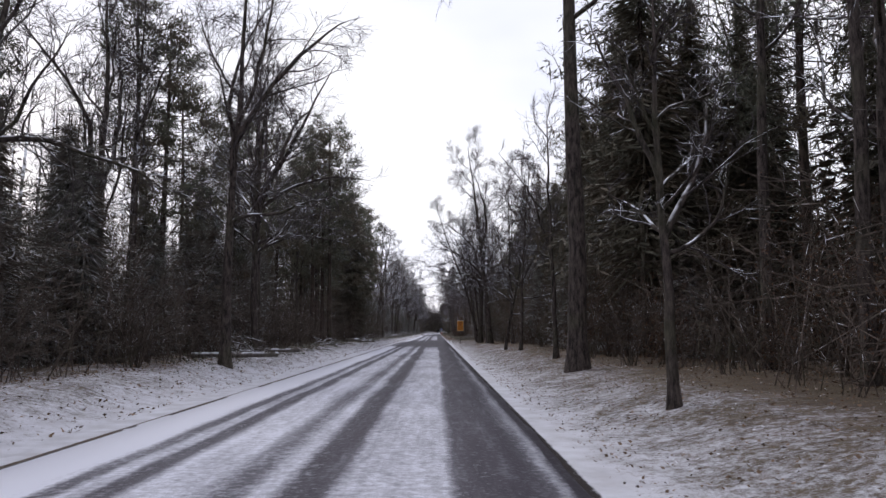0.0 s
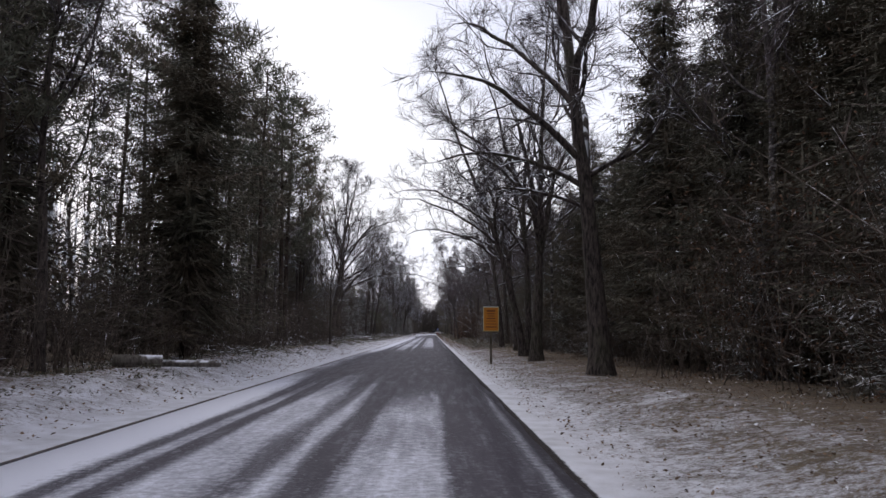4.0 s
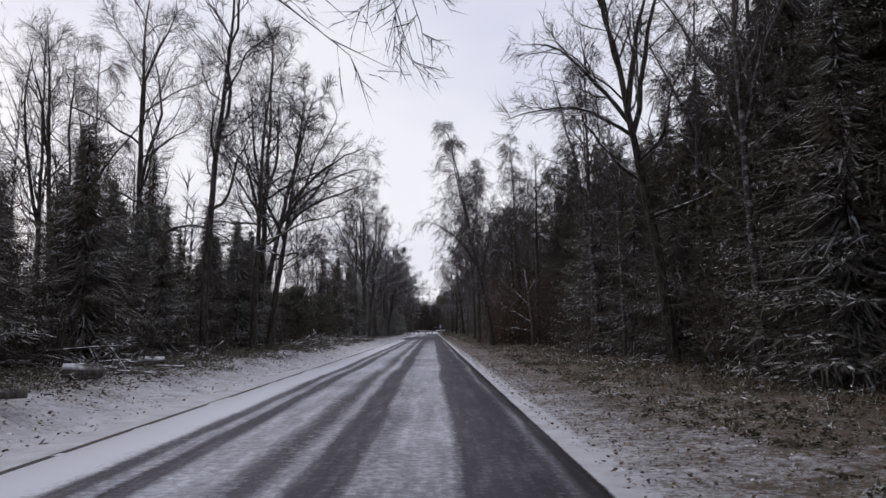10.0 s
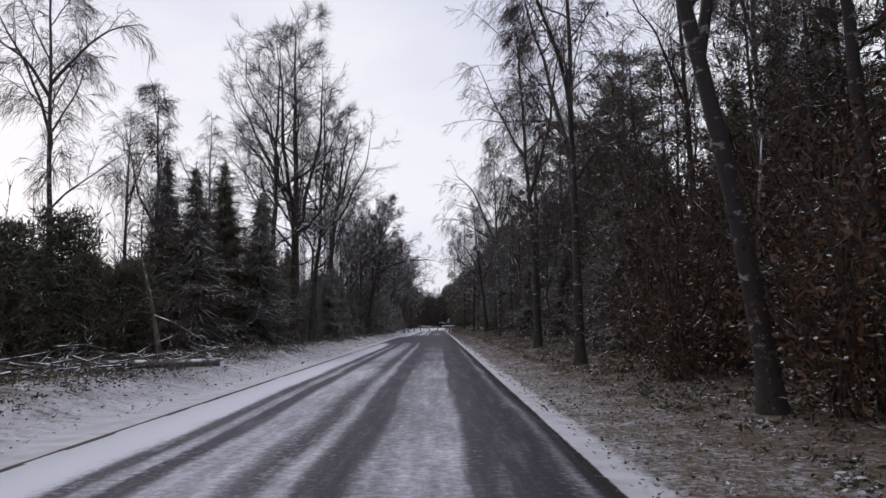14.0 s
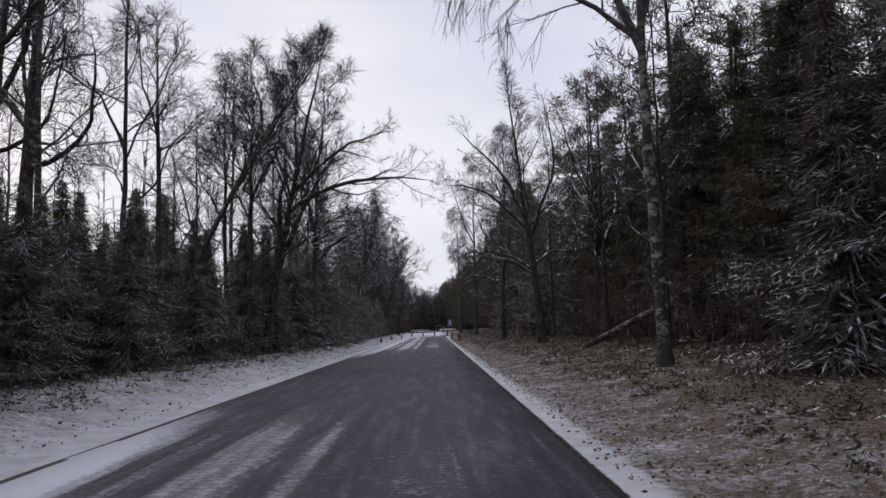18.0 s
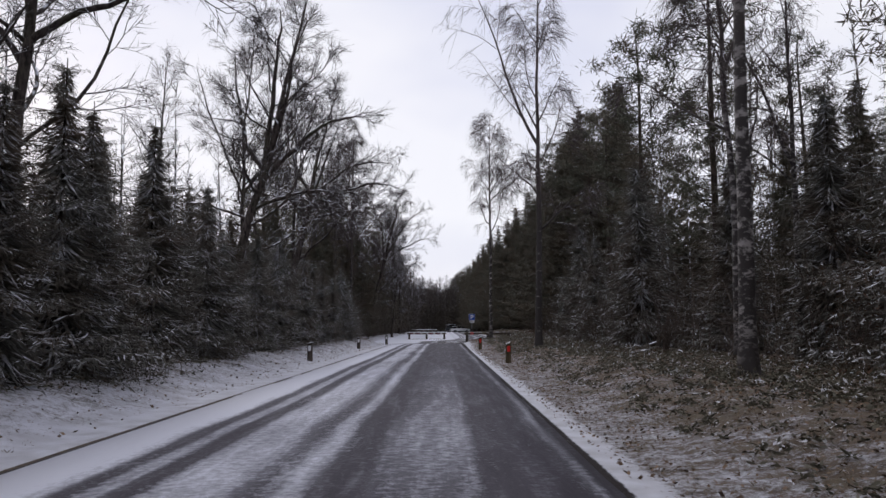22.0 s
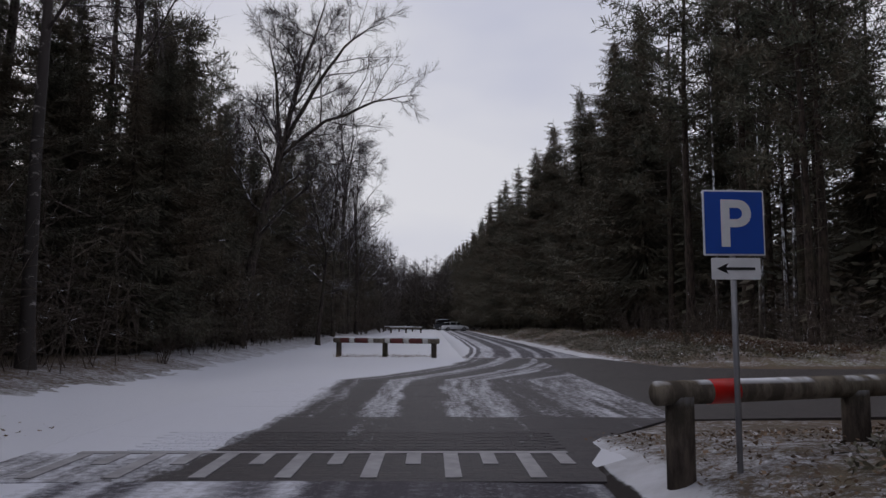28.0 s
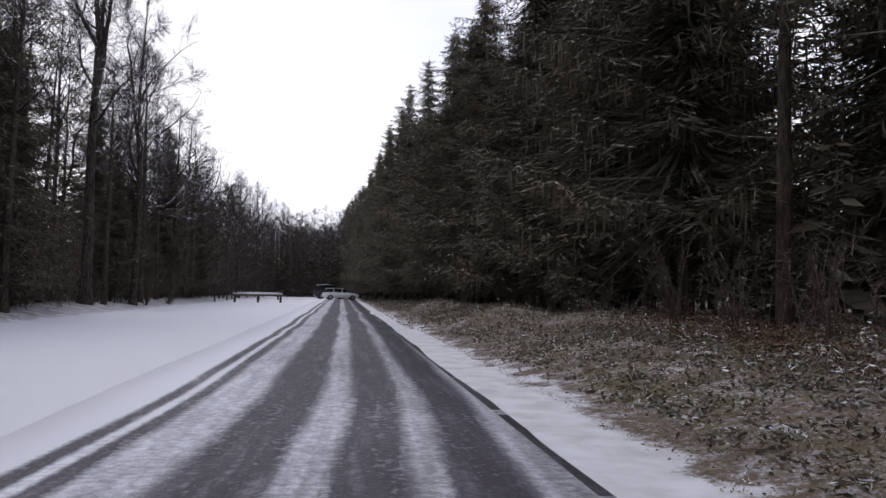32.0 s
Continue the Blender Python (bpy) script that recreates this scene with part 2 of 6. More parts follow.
    veil = m.math("MAXIMUM", veil, m.math("MULTIPLY", f2, 0.98))
    moss = m.math("MULTIPLY", m.math("MULTIPLY", m.math("GREATER_THAN", y, 312.0), m.math("GREATER_THAN", x, 7.2)), m.ramp(m.noise(0.45, 3, world_space=True, shift=3.0), [(0.48, 0.0), (0.62, 0.75)]))
    soil = m.mix(moss, soil, m.mix(fine, (0.050, 0.044, 0.018), (0.150, 0.128, 0.055)))
    c = m.mix(m.math("MULTIPLY", s, veil), soil, (0.70, 0.71, 0.77))
    m.bump(m.math("ADD", fine, m.math("MULTIPLY", s, 0.6)), 0.6, 0.05)
    return m.done(c)


M_GROUND = ground_mat()


def drag(m, lane, y, scale=5.0):
    """Fine streaks dragged along the wheel tracks."""
    v = m.n.new("ShaderNodeCombineXYZ")
    m.set(v.inputs[0], lane)
    m.set(v.inputs[1], m.math("MULTIPLY", y, 0.09))
    t = m.n.new("ShaderNodeTexNoise")
    t.inputs["Scale"].default_value = scale
    t.inputs["Detail"].default_value = 4.0
    t.inputs["Roughness"].default_value = 0.65
    m.l.new(v.outputs[0], t.inputs["Vector"])
    return t.outputs[0]


def sweep(m, x, y):
    """Where a wheel track across the crossing comes from: x shifted along the bend of the tracks."""
    k = m.math("EXPONENT", m.math("DIVIDE", m.math("SUBTRACT", 314.0, y), 7.0))
    return m.math("ADD", x, m.math("MINIMUM", m.math("MULTIPLY", k, 1.7), 4.4))


def tarmac(name, x0, x1, profile, bare, patch=0.0, bend=False):
    """Tarmac with driven snow: profile gives the snow across the carriageway, bare where it is nearly gone along it."""
    m = Nodes(name, 0.8, 0.25)
    x, y = m.axis("Position", 0), m.axis("Position", 1)
    wob = m.math("MULTIPLY", m.math("SUBTRACT", m.noise(0.12, 2, (0.2, 1, 1), True), 0.5), 0.3)
    lane = sweep(m, x, y) if bend else x
    u = m.math("DIVIDE", m.math("SUBTRACT", m.math("ADD", lane, wob), x0), x1 - x0)
    snow = m.ramp(u, profile)
    away = m.ramp(m.math("DIVIDE", y, 440.0), bare)
    streak = drag(m, lane, y)
    fine = m.noise(11.0, 8, (0.9, 1.1, 1), True, 0.82)
    big = m.noise(0.35, 3, (1, 0.5, 1), True)
    tex = m.math("ADD", m.math("MULTIPLY", streak, 0.26), m.math("ADD", m.math("MULTIPLY", fine, 0.55), m.math("MULTIPLY", big, 0.19)))
    level = m.math("SUBTRACT", snow, m.math("MULTIPLY", away, 0.32))
    side = m.ramp(u, [(0.0, 1.0), (0.19, 1.0), (0.25, 0.0)])
    level = m.math("SUBTRACT", level, m.math("MULTIPLY", m.math("MULTIPLY", side, m.math("POWER", away, 3.0)), 0.45))
    middle = m.ramp(u, [(0.60, 0.0), (0.64, 1.0), (0.78, 1.0), (0.82, 0.0)])
    faint = m.ramp(m.math("DIVIDE", y, 440.0), [(0.12, 0.0), (0.15, 0.4), (0.22, 0.3), (0.27, 0.0), (0.37, 0.05), (0.44, 0.4), (0.50, 0.35), (0.57, 0.3), (0.61, 0.75), (0.66, 0.75)])
    level = m.math("SUBTRACT", level, m.math("MULTIPLY", m.math("MULTIPLY", middle, faint), 0.22 if x0 < 0 else 0.0))
    s = m.math("MULTIPLY", m.math("SUBTRACT", m.math("ADD", level, 0.05 + patch), tex), 4.6, clamp=True)
    rim = m.math("MULTIPLY", m.math("LESS_THAN", x, x0 + (0.155 if x0 < 0 else -1.0)), m.math("GREATER_THAN", m.noise(0.5, 3, (0.2, 1, 1), True), 0.44))
    if bend:
        rim = m.math("MULTIPLY", m.math("GREATER_THAN", x, 5.50), m.math("GREATER_THAN", m.noise(0.7, 3, (0.2, 1, 1), True), 0.40))
    s = m.math("MULTIPLY", s, m.math("SUBTRACT", 1.0, rim))
    grit = m.noise(60.0, 3, (1, 1, 1), True, 0.8)
    stone = m.mix(grit, (0.019, 0.015, 0.022), (0.044, 0.037, 0.049))
    stone = m.mix(m.ramp(m.math("ADD", m.math("MULTIPLY", streak, 0.6), m.math("MULTIPLY", big, 0.4)), [(0.35, 0.0), (0.72, 0.42)]), stone, (0.105, 0.095, 0.118))
    veil = m.ramp(m.math("ADD", m.math("MULTIPLY", fine, 0.6), m.math("MULTIPLY", streak, 0.4)), [(0.50, 0.0), (0.66, 0.30)])
    stone = m.mix(m.math("MULTIPLY", veil, m.math("SUBTRACT", 1.0, m.math("MULTIPLY", away, 0.45))), stone, (0.55, 0.56, 0.62))
    c = m.mix(s, stone, (0.66, 0.67, 0.74))
    m.bump(m.math("ADD", m.math("MULTIPLY", grit, 0.3), m.math("MULTIPLY", s, m.math("ADD", 0.6, fine))), 0.5, 0.015)
    return m.done(c, m.ramp(s, [(0.0, 0.72), (0.6, 0.9)]))


M_ROAD = tarmac("snowy_tarmac", -4.25, 1.35,
                [(0.0, 0.95), (0.12, 0.83), (0.18, 0.68), (0.20, 0.50), (0.225, 0.49), (0.24, 0.60), (0.265, 0.60), (0.28, 0.47), (0.31, 0.47), (0.335, 0.63), (0.42, 0.63), (0.455, 0.54),
                 (0.475, 0.50), (0.495, 0.52), (0.52, 0.63), (0.535, 0.61), (0.56, 0.46), (0.605, 0.43), (0.635, 0.58), (0.70, 0.62), (0.785, 0.62), (0.81, 0.46), (0.86, 0.43), (0.92, 0.45), (0.945, 0.51), (0.96, 0.58),
                 (0.972, 0.52), (0.98, 0.36)],
                [(0.0, 0.05), (0.13, 0.12), (0.155, 0.68), (0.20, 0.68), (0.245, 0.15), (0.34, 0.10), (0.44, 0.20), (0.465, 0.40), (0.48, 0.92), (0.515, 0.92),
                 (0.56, 0.14), (0.66, 0.10), (1.0, 0.2)])
M_ROAD_FAR = tarmac("tracked_snow_tarmac", 1.0, 7.0,
                    [(0.0, 0.97), (0.14, 0.85), (0.165, 0.46), (0.185, 0.46), (0.195, 0.66), (0.207, 0.66), (0.217, 0.46), (0.235, 0.46), (0.255, 0.60), (0.33, 0.59), (0.36, 0.44), (0.445, 0.44), (0.47, 0.59), (0.51, 0.58),
                     (0.535, 0.44), (0.60, 0.44), (0.625, 0.56), (0.65, 0.55), (0.675, 0.42), (0.735, 0.42), (0.765, 0.60), (0.80, 0.55), (1.0, 0.60)],
                    [(0.0, 0.04), (1.0, 0.04)], bend=True)


def paver_mat():
    m = Nodes("snowy_pavers", 0.6, 0.35)
    br = m.n.new("ShaderNodeTexBrick")
    br.inputs["Scale"].default_value = 1.0
    br.inputs["Brick Width"].default_value = 0.21
    br.inputs["Row Height"].default_value = 0.105
    br.inputs["Mortar Size"].default_value = 0.007
    m.l.new(m.geo.outputs["Position"], br.inputs["Vector"])
    br.inputs["Color1"].default_value = (0.032, 0.026, 0.031, 1)
    br.inputs["Color2"].default_value = (0.052, 0.041, 0.045, 1)
    br.inputs["Mortar"].default_value = (0.02, 0.02, 0.02, 1)
    x, y = m.axis("Position", 0), m.axis("Position", 1)
    # driven tracks sweep to the right round the barrier
    wob = m.math("MULTIPLY", m.math("SUBTRACT", m.noise(0.5, 2, world_space=True), 0.5), 0.5)
    u = m.math("DIVIDE", m.math("ADD", sweep(m, x, y), wob), 10.0)
    tracks = m.ramp(u, [(0.19, 0.97), (0.22, 0.72), (0.245, 0.47), (0.265, 0.58), (0.28, 0.44), (0.315, 0.42), (0.33, 0.60), (0.37, 0.62), (0.39, 0.44), (0.44, 0.42), (0.455, 0.60), (0.475, 0.62),
                        (0.485, 0.48), (0.50, 0.60), (0.545, 0.60), (0.56, 0.46), (0.62, 0.50), (0.66, 0.58), (0.80, 0.58)])
    side_road = m.math("GREATER_THAN", m.math("SUBTRACT", x, m.math("MULTIPLY", m.math("SUBTRACT", y, 301.0), 0.02)), 3.25)
    strip = m.math("MULTIPLY", m.math("GREATER_THAN", m.math("ADD", x, wob), -2.3), m.math("LESS_THAN", m.math("ADD", y, wob), 300.6))
    streak = drag(m, sweep(m, x, y), y, 4.0)
    fine = m.noise(14.0, 4, (1, 0.7, 1), True, 0.75)
    tex = m.math("ADD", m.math("MULTIPLY", streak, 0.5), m.math("MULTIPLY", fine, 0.5))
    off = m.math("ADD", m.math("MULTIPLY", side_road, 0.36), m.math("MULTIPLY", strip, 0.13))
    worn = m.ramp(m.math("ADD", m.math("SUBTRACT", y, 297.4), m.math("MULTIPLY", wob, 2.0)), [(0.0, 0.34), (0.9, 0.0)])
    off = m.math("ADD", off, m.math("MULTIPLY", worn, m.math("GREATER_THAN", x, -4.6)))
    s = m.math("MULTIPLY", m.math("SUBTRACT", m.math("SUBTRACT", m.math("SUBTRACT", tracks, 0.015), off), tex), 4.0, clamp=True)
    c = m.mix(m.math("MULTIPLY", side_road, 0.8), br.outputs["Color"], m.mix(m.ramp(m.math("ADD", m.math("MULTIPLY", fine, 0.5), m.math("MULTIPLY", streak, 0.5)), [(0.35, 0.0), (0.65, 1.0)]), (0.028, 0.023, 0.022), (0.062, 0.052, 0.048)))
    c = m.mix(s, c, (0.66, 0.67, 0.74))
    m.bump(m.math("ADD", m.math("MULTIPLY", br.outputs["Fac"], -1.0), m.math("ADD", fine, s)), 0.75, 0.014)
    return m.done(c)


M_PAVER = paver_mat()


def plain(name, color, rough=0.5, var=0.25, scale=8.0, metal=0.0, spec=0.4):
    m = Nodes(name, rough, spec)
    m.bsdf.inputs["Metallic"].default_value = metal
    dark = tuple(v * (1 - var) for v in color)
    g = m.noise(scale, 4)
    m.bump(g, 0.15, 0.004)
    return m.done(m.mix(m.ramp(g, [(0.3, 0.0), (0.7, 1.0)]), dark, color))


M_SNOW = plain("snow", SNOW, 0.9, 0.08, 6.0)
M_WOOD = bark("weathered_wood", (0.075, 0.062, 0.050), (0.20, 0.170, 0.135), 0.06, 0.5, 6.0)
M_POST = bark("dark_post_wood", (0.035, 0.028, 0.024), (0.10, 0.080, 0.066), 0.1, 0.6, 8.0)
M_BOLLARD = bark("brown_bollard_wood", (0.050, 0.038, 0.022), (0.115, 0.088, 0.055), 0.0, 0.7, 7.0)
M_SIGN_YELLOW = plain("yellow_sign_face", (0.52, 0.19, 0.012), 0.45, 0.12, 3.0)
M_SIGN_RIM = plain("pale_yellow_rim", (0.55, 0.47, 0.22), 0.5, 0.2)
M_INK = plain("dark_lettering", (0.19, 0.060, 0.014), 0.6, 0.2)
M_BLUE = plain("blue_sign_face", (0.010, 0.072, 0.40), 0.4, 0.1, 3.0)
M_WHITE = plain("white_paint", (0.74, 0.74, 0.76), 0.5, 0.12)
M_BLACK = plain("black_paint", (0.012, 0.012, 0.013), 0.5, 0.2)
M_RED = plain("red_reflector", (0.62, 0.018, 0.014), 0.35, 0.15)
M_RED_BAND = plain("faded_red_paint", (0.13, 0.030, 0.027), 0.65, 0.5, 5.0)
M_WHITE_BAND = plain("worn_white_paint", (0.55, 0.54, 0.52), 0.6, 0.3, 5.0)
M_STEEL = plain("galvanised_steel", (0.36, 0.36, 0.38), 0.5, 0.3, 5.0, 0.6)
M_MARK = plain("worn_road_paint", (0.36, 0.35, 0.37), 0.7, 0.35, 4.0)
M_CAR = plain("silver_white_car_paint", (0.76, 0.77, 0.79), 0.3, 0.05, 2.0, 0.0, 0.5)
M_CAR_DARK = plain("dark_grey_car_paint", (0.05, 0.052, 0.058), 0.25, 0.1, 2.0, 0.2, 0.5)
M_GLASS = plain("dark_car_glass", (0.012, 0.013, 0.015), 0.08, 0.1, 2.0, 0.0, 0.6)
M_TYRE = plain("black_rubber", (0.014, 0.014, 0.014), 0.8, 0.3)
M_RIM = plain("alloy_rim", (0.42, 0.42, 0.44), 0.35, 0.2, 4.0, 0.8)
M_LAMP_RED = plain("red_tail_lamp", (0.30, 0.012, 0.010), 0.25, 0.1)
M_LAMP_CLEAR = plain("clear_head_lamp", (0.55, 0.56, 0.58), 0.2, 0.1)


# ---- mesh tools ----
def smooth(a, b, v):
    k = np.clip((np.asarray(v, float) - a) / (b - a), 0, 1)
    return k * k * (3 - 2 * k)


def land(x, y):
    """Height of the ground: level beside the carriageway, low banks under the woods."""
    x, y = np.asarray(x, float), np.asarray(y, float)
    right = smooth(2.0, 4.2, x) * (0.30 * (1 - smooth(52, 70, y)) + 0.32 * smooth(150, 235, y)) + 0.10 * smooth(2, 6, x) + 0.31 * smooth(1.42, 2.0, x) * smooth(280, 292, y) * (1 - 0.6 * smooth(2.4, 4.2, x))
    field = smooth(296, 306, y)
    left = 0.45 * smooth(4.8, 6.6, -x)
    left = left * (1 - field) + 0.40 * smooth(6.0, 8.5, -x) * field
    side_road = smooth(299.4, 300.7, y) * (1 - smooth(311.8, 313.6, y)) * (x > 1)
    right_far = 0.42 * smooth(6.4, 9.5, x) * field
    right = (right * (1 - smooth(296.0, 299.5, y)) + right_far) * (1 - side_road)
    for hx, hy, hh, hr in ((9.6, 346.0, 0.42, 1.6), (11.2, 341.5, 0.36, 1.4), (12.6, 338.0, 0.40, 1.7), (10.6, 352.0, 0.34, 1.5), (12.2, 330.5, 0.38, 1.5), (13.6, 325.0, 0.45, 1.8), (11.4, 322.0, 0.22, 1.2), (9.0, 362.0, 0.40, 2.0), (8.6, 333.0, 0.20, 1.2)):
        right = right + hh * np.exp(-((x - hx) ** 2 + 0.5 * (y - hy) ** 2) / hr ** 2)
    bumps = 0.05 * np.sin(x * 1.3 + 0.4 * np.sin(y * 0.7)) * np.sin(y * 0.83 + x * 0.21)
    calm = smooth(1.7, 3.5, np.abs(x + 1.4) - 1.4) * (1 - side_road)
    return right + left + bumps * calm * (1 - field * (x < 6.6))


def from_arrays(name, verts, tris=None, quads=None):
    me = bpy.data.meshes.new(name)
    verts = np.asarray(verts, np.float32)
    loops, starts, totals = [], [], []
    at = 0
    for faces, k in ((tris, 3), (quads, 4)):
        if faces is not None and len(faces):
            f = np.asarray(faces, np.int32).reshape(-1, k)
            loops.append(f.ravel())
            starts.append(at + np.arange(len(f)) * k)
            totals.append(np.full(len(f), k))
            at += f.size
    loops, starts, totals = [np.concatenate(v).astype(np.int32) for v in (loops, starts, totals)]
    me.vertices.add(len(verts))
    me.vertices.foreach_set("co", verts.ravel())
    me.loops.add(len(loops))
    me.loops.foreach_set("vertex_index", loops)
    me.polygons.add(len(starts))
    me.polygons.foreach_set("loop_start", starts)
    me.polygons.foreach_set("loop_total", totals)
    me.update(calc_edges=True)
    return me


class Wood:
    """Collects tapered tubes, thin cones and flat blades for one mesh."""

    def __init__(self):
        self.v, self.t, self.q, self.n = [], [], [], 0
        self.rng = np.random.default_rng(9)

    def tube(self, pts, rad, k):
        pts, rad = np.asarray(pts, float), np.asarray(rad, float)
        d = np.gradient(pts, axis=0)
        d /= np.linalg.norm(d, axis=1)[:, None] + 1e-9
        ref = np.array([1.0, 0.13, 0.0]) if abs(d[:, 2].mean()) > 0.75 else np.array([0.0, 0.0, 1.0])
        u = np.cross(d, ref)
        u /= np.linalg.norm(u, axis=1)[:, None] + 1e-9
        w = np.cross(d, u)
        a = np.arange(k) * 2 * math.pi / k
        ring = pts[:, None, :] + rad[:, None, None] * (np.cos(a)[None, :, None] * u[:, None, :] + np.sin(a)[None, :, None] * w[:, None, :])
        n = len(pts)
        i = np.arange(n - 1)[:, None] * k
        j, jn = np.arange(k)[None, :], (np.arange(k)[None, :] + 1) % k
        self.q.append((np.stack([i + j, i + jn, i + k + jn, i + k + j], -1).reshape(-1, 4) + self.n))
        self.v.append(ring.reshape(-1, 3))
        self.n += n * k
        if k > 4:
            end = (n - 1) * k + self.n - n * k
            for s in range(1, k - 1):
                self.t.append(np.array([[end, end + s, end + s + 1]]))

    def tubes(self, pts, rad, k):
        """Many tapered tubes at once: pts is branches x points x 3."""
        n, m, _ = pts.shape
        d = np.gradient(pts, axis=1)
        d /= np.linalg.norm(d, axis=2)[:, :, None] + 1e-9
        steep = np.abs(d[:, :, 2].mean(1)) > 0.75
        ref = np.where(steep[:, None], np.array([[1.0, 0.13, 0.0]]), np.array([[0.0, 0.0, 1.0]]))[:, None, :]
        u = np.cross(d, np.broadcast_to(ref, d.shape))
        u /= np.linalg.norm(u, axis=2)[:, :, None] + 1e-9
        w = np.cross(d, u)
        a = np.arange(k) * 2 * math.pi / k
        ring = pts[:, :, None, :] + rad[:, :, None, None] * (np.cos(a)[:, None] * u[:, :, None, :] + np.sin(a)[:, None] * w[:, :, None, :])
        base = self.n + np.arange(n)[:, None, None] * m * k
        i, j = np.arange(m - 1)[None, :, None] * k, np.arange(k)[None, None, :]
        jn = (j + 1) % k
        self.q.append(np.stack([base + i + j, base + i + jn, base + i + k + jn, base + i + k + j], -1).reshape(-1, 4))
        self.v.append(ring.reshape(-1, 3))
        self.n += n * m * k

    def cones(self, base, tip, r):
        """Three-sided spikes."""
        base, tip = np.asarray(base, float), np.asarray(tip, float)
        if not len(base):
            return
        r = np.broadcast_to(np.asarray(r, float), (len(base),))[:, None]
        d = tip - base
        d = d / (np.linalg.norm(d, axis=1)[:, None] + 1e-9)
        u = np.cross(d, np.array([0.31, 0.17, 0.93]))
        u /= np.linalg.norm(u, axis=1)[:, None] + 1e-9
        w = np.cross(d, u)
        vs = np.stack([base + r * u, base + r * (-0.5 * u + 0.87 * w), base + r * (-0.5 * u - 0.87 * w), tip], 1)
        i = self.n + np.arange(len(base))[:, None] * 4
        self.t.append(np.concatenate([i + np.array([[0, 1, 3]]), i + np.array([[1, 2, 3]]), i + np.array([[2, 0, 3]])]))
        self.v.append(vs.reshape(-1, 3))
        self.n += 4 * len(base)

    def spikes(self, base, tip, r):
        """The finest twigs: one sliver each, turned at random."""
        base, tip = np.asarray(base, float), np.asarray(tip, float)
        d = tip - base
        u = np.cross(d, self.rng.normal(size=base.shape))
        u *= 1.3 * r / (np.linalg.norm(u, axis=1)[:, None] + 1e-9)
        self.t.append(self.n + np.arange(3 * len(base)).reshape(-1, 3))
        self.v.append(np.stack([base - u, base + u, tip], 1).reshape(-1, 3))
        self.n += 3 * len(base)

    def blades(self, base, tip, width, side=None):
        """Flat pointed blades, widest at two fifths."""
        base, tip = np.asarray(base, float), np.asarray(tip, float)
        d = tip - base
        if side is None:
            side = self.rng.normal(size=base.shape)
        u = np.cross(d, side)
        u /= np.linalg.norm(u, axis=1)[:, None] + 1e-9
        width = np.broadcast_to(np.asarray(width, float), (len(base),))[:, None]
        mid = base + 0.4 * d
        vs = np.stack([base, mid + width * u, tip, mid - width * u], 1)
        i = self.n + np.arange(len(base))[:, None] * 4
        self.q.append(i + np.array([[0, 1, 2, 3]]))
        self.v.append(vs.reshape(-1, 3))
        self.n += 4 * len(base)

    def mesh(self, name, mat):
        me = from_arrays(name, np.concatenate(self.v), np.concatenate(self.t) if self.t else None, np.concatenate(self.q) if self.q else None)
        me.materials.append(mat)
        return me


def part(name, data, material, parent, label=""):
    """Links a mesh, or a bmesh with its material, as one part under a thing."""
    if isinstance(data, bmesh.types.BMesh):
        me = bpy.data.meshes.new(name)
        data.to_mesh(me)
        data.free()
        me.materials.append(material)
        data = me
    ob = new(name, data)
    ob.parent = parent
    if label:
        ob["label"] = label
    return ob


def thing(name, label, category, group="", at=(0, 0, 0), turn=0.0):
    ob = new(name)
    ob.empty_display_size = 0.2
    ob.matrix_basis = pose(at[0], at[1], at[2], 0, 0, turn)
    return tagged(ob, label, category, group)


def unit(v):
    return v / (np.linalg.norm(v) + 1e-9)


# ---- trees ----
def sprays(wood, rng, p, d, size, droop, n, r):
    """n forked twig sprays that start at the points p in the directions d."""
    idx = rng.integers(0, len(p), n)
    b = p[idx]
    a = d[idx] + rng.normal(0, 0.42, (n, 3))
    a[:, 2] += 0.15 - droop
    a /= np.linalg.norm(a, axis=1)[:, None]
    ln = size * rng.uniform(0.55, 1.2, n)[:, None]
    mid = b + a * ln * 0.55
    tip = mid + (a + rng.normal(0, 0.25, (n, 3)) + np.array([0, 0, -droop * 0.9])) * ln * 0.55
    wood.cones(b, mid + (mid - b) * 0.12, r)
    wood.spikes(mid, tip, r * 0.8)
    for f in (0.2, 0.4, 0.6, 0.8, 0.95):
        s = b + (mid - b) * f if f < 0.9 else mid
        e = s + (a + rng.normal(0, 0.5, (n, 3)) + np.array([0, 0, -droop * 0.6])) * ln * rng.uniform(0.18, 0.42, (n, 1))
        wood.spikes(s, e, r * 0.65)


def shoots(rng, p, d, ln, m, wander, up):
    """Wandering branches of m points each, bent up or down on their way."""
    pts, dirs = [p], [d]
    for i in range(1, m):
        d = d + rng.normal(0, wander, d.shape) + np.array([0, 0, 1.0]) * up
        d = d / (np.linalg.norm(d, axis=1)[:, None] + 1e-9)
        p = p + d * (ln / (m - 1))[:, None]
        pts.append(p)
        dirs.append(d)
    return np.stack(pts, 1), np.stack(dirs, 1)


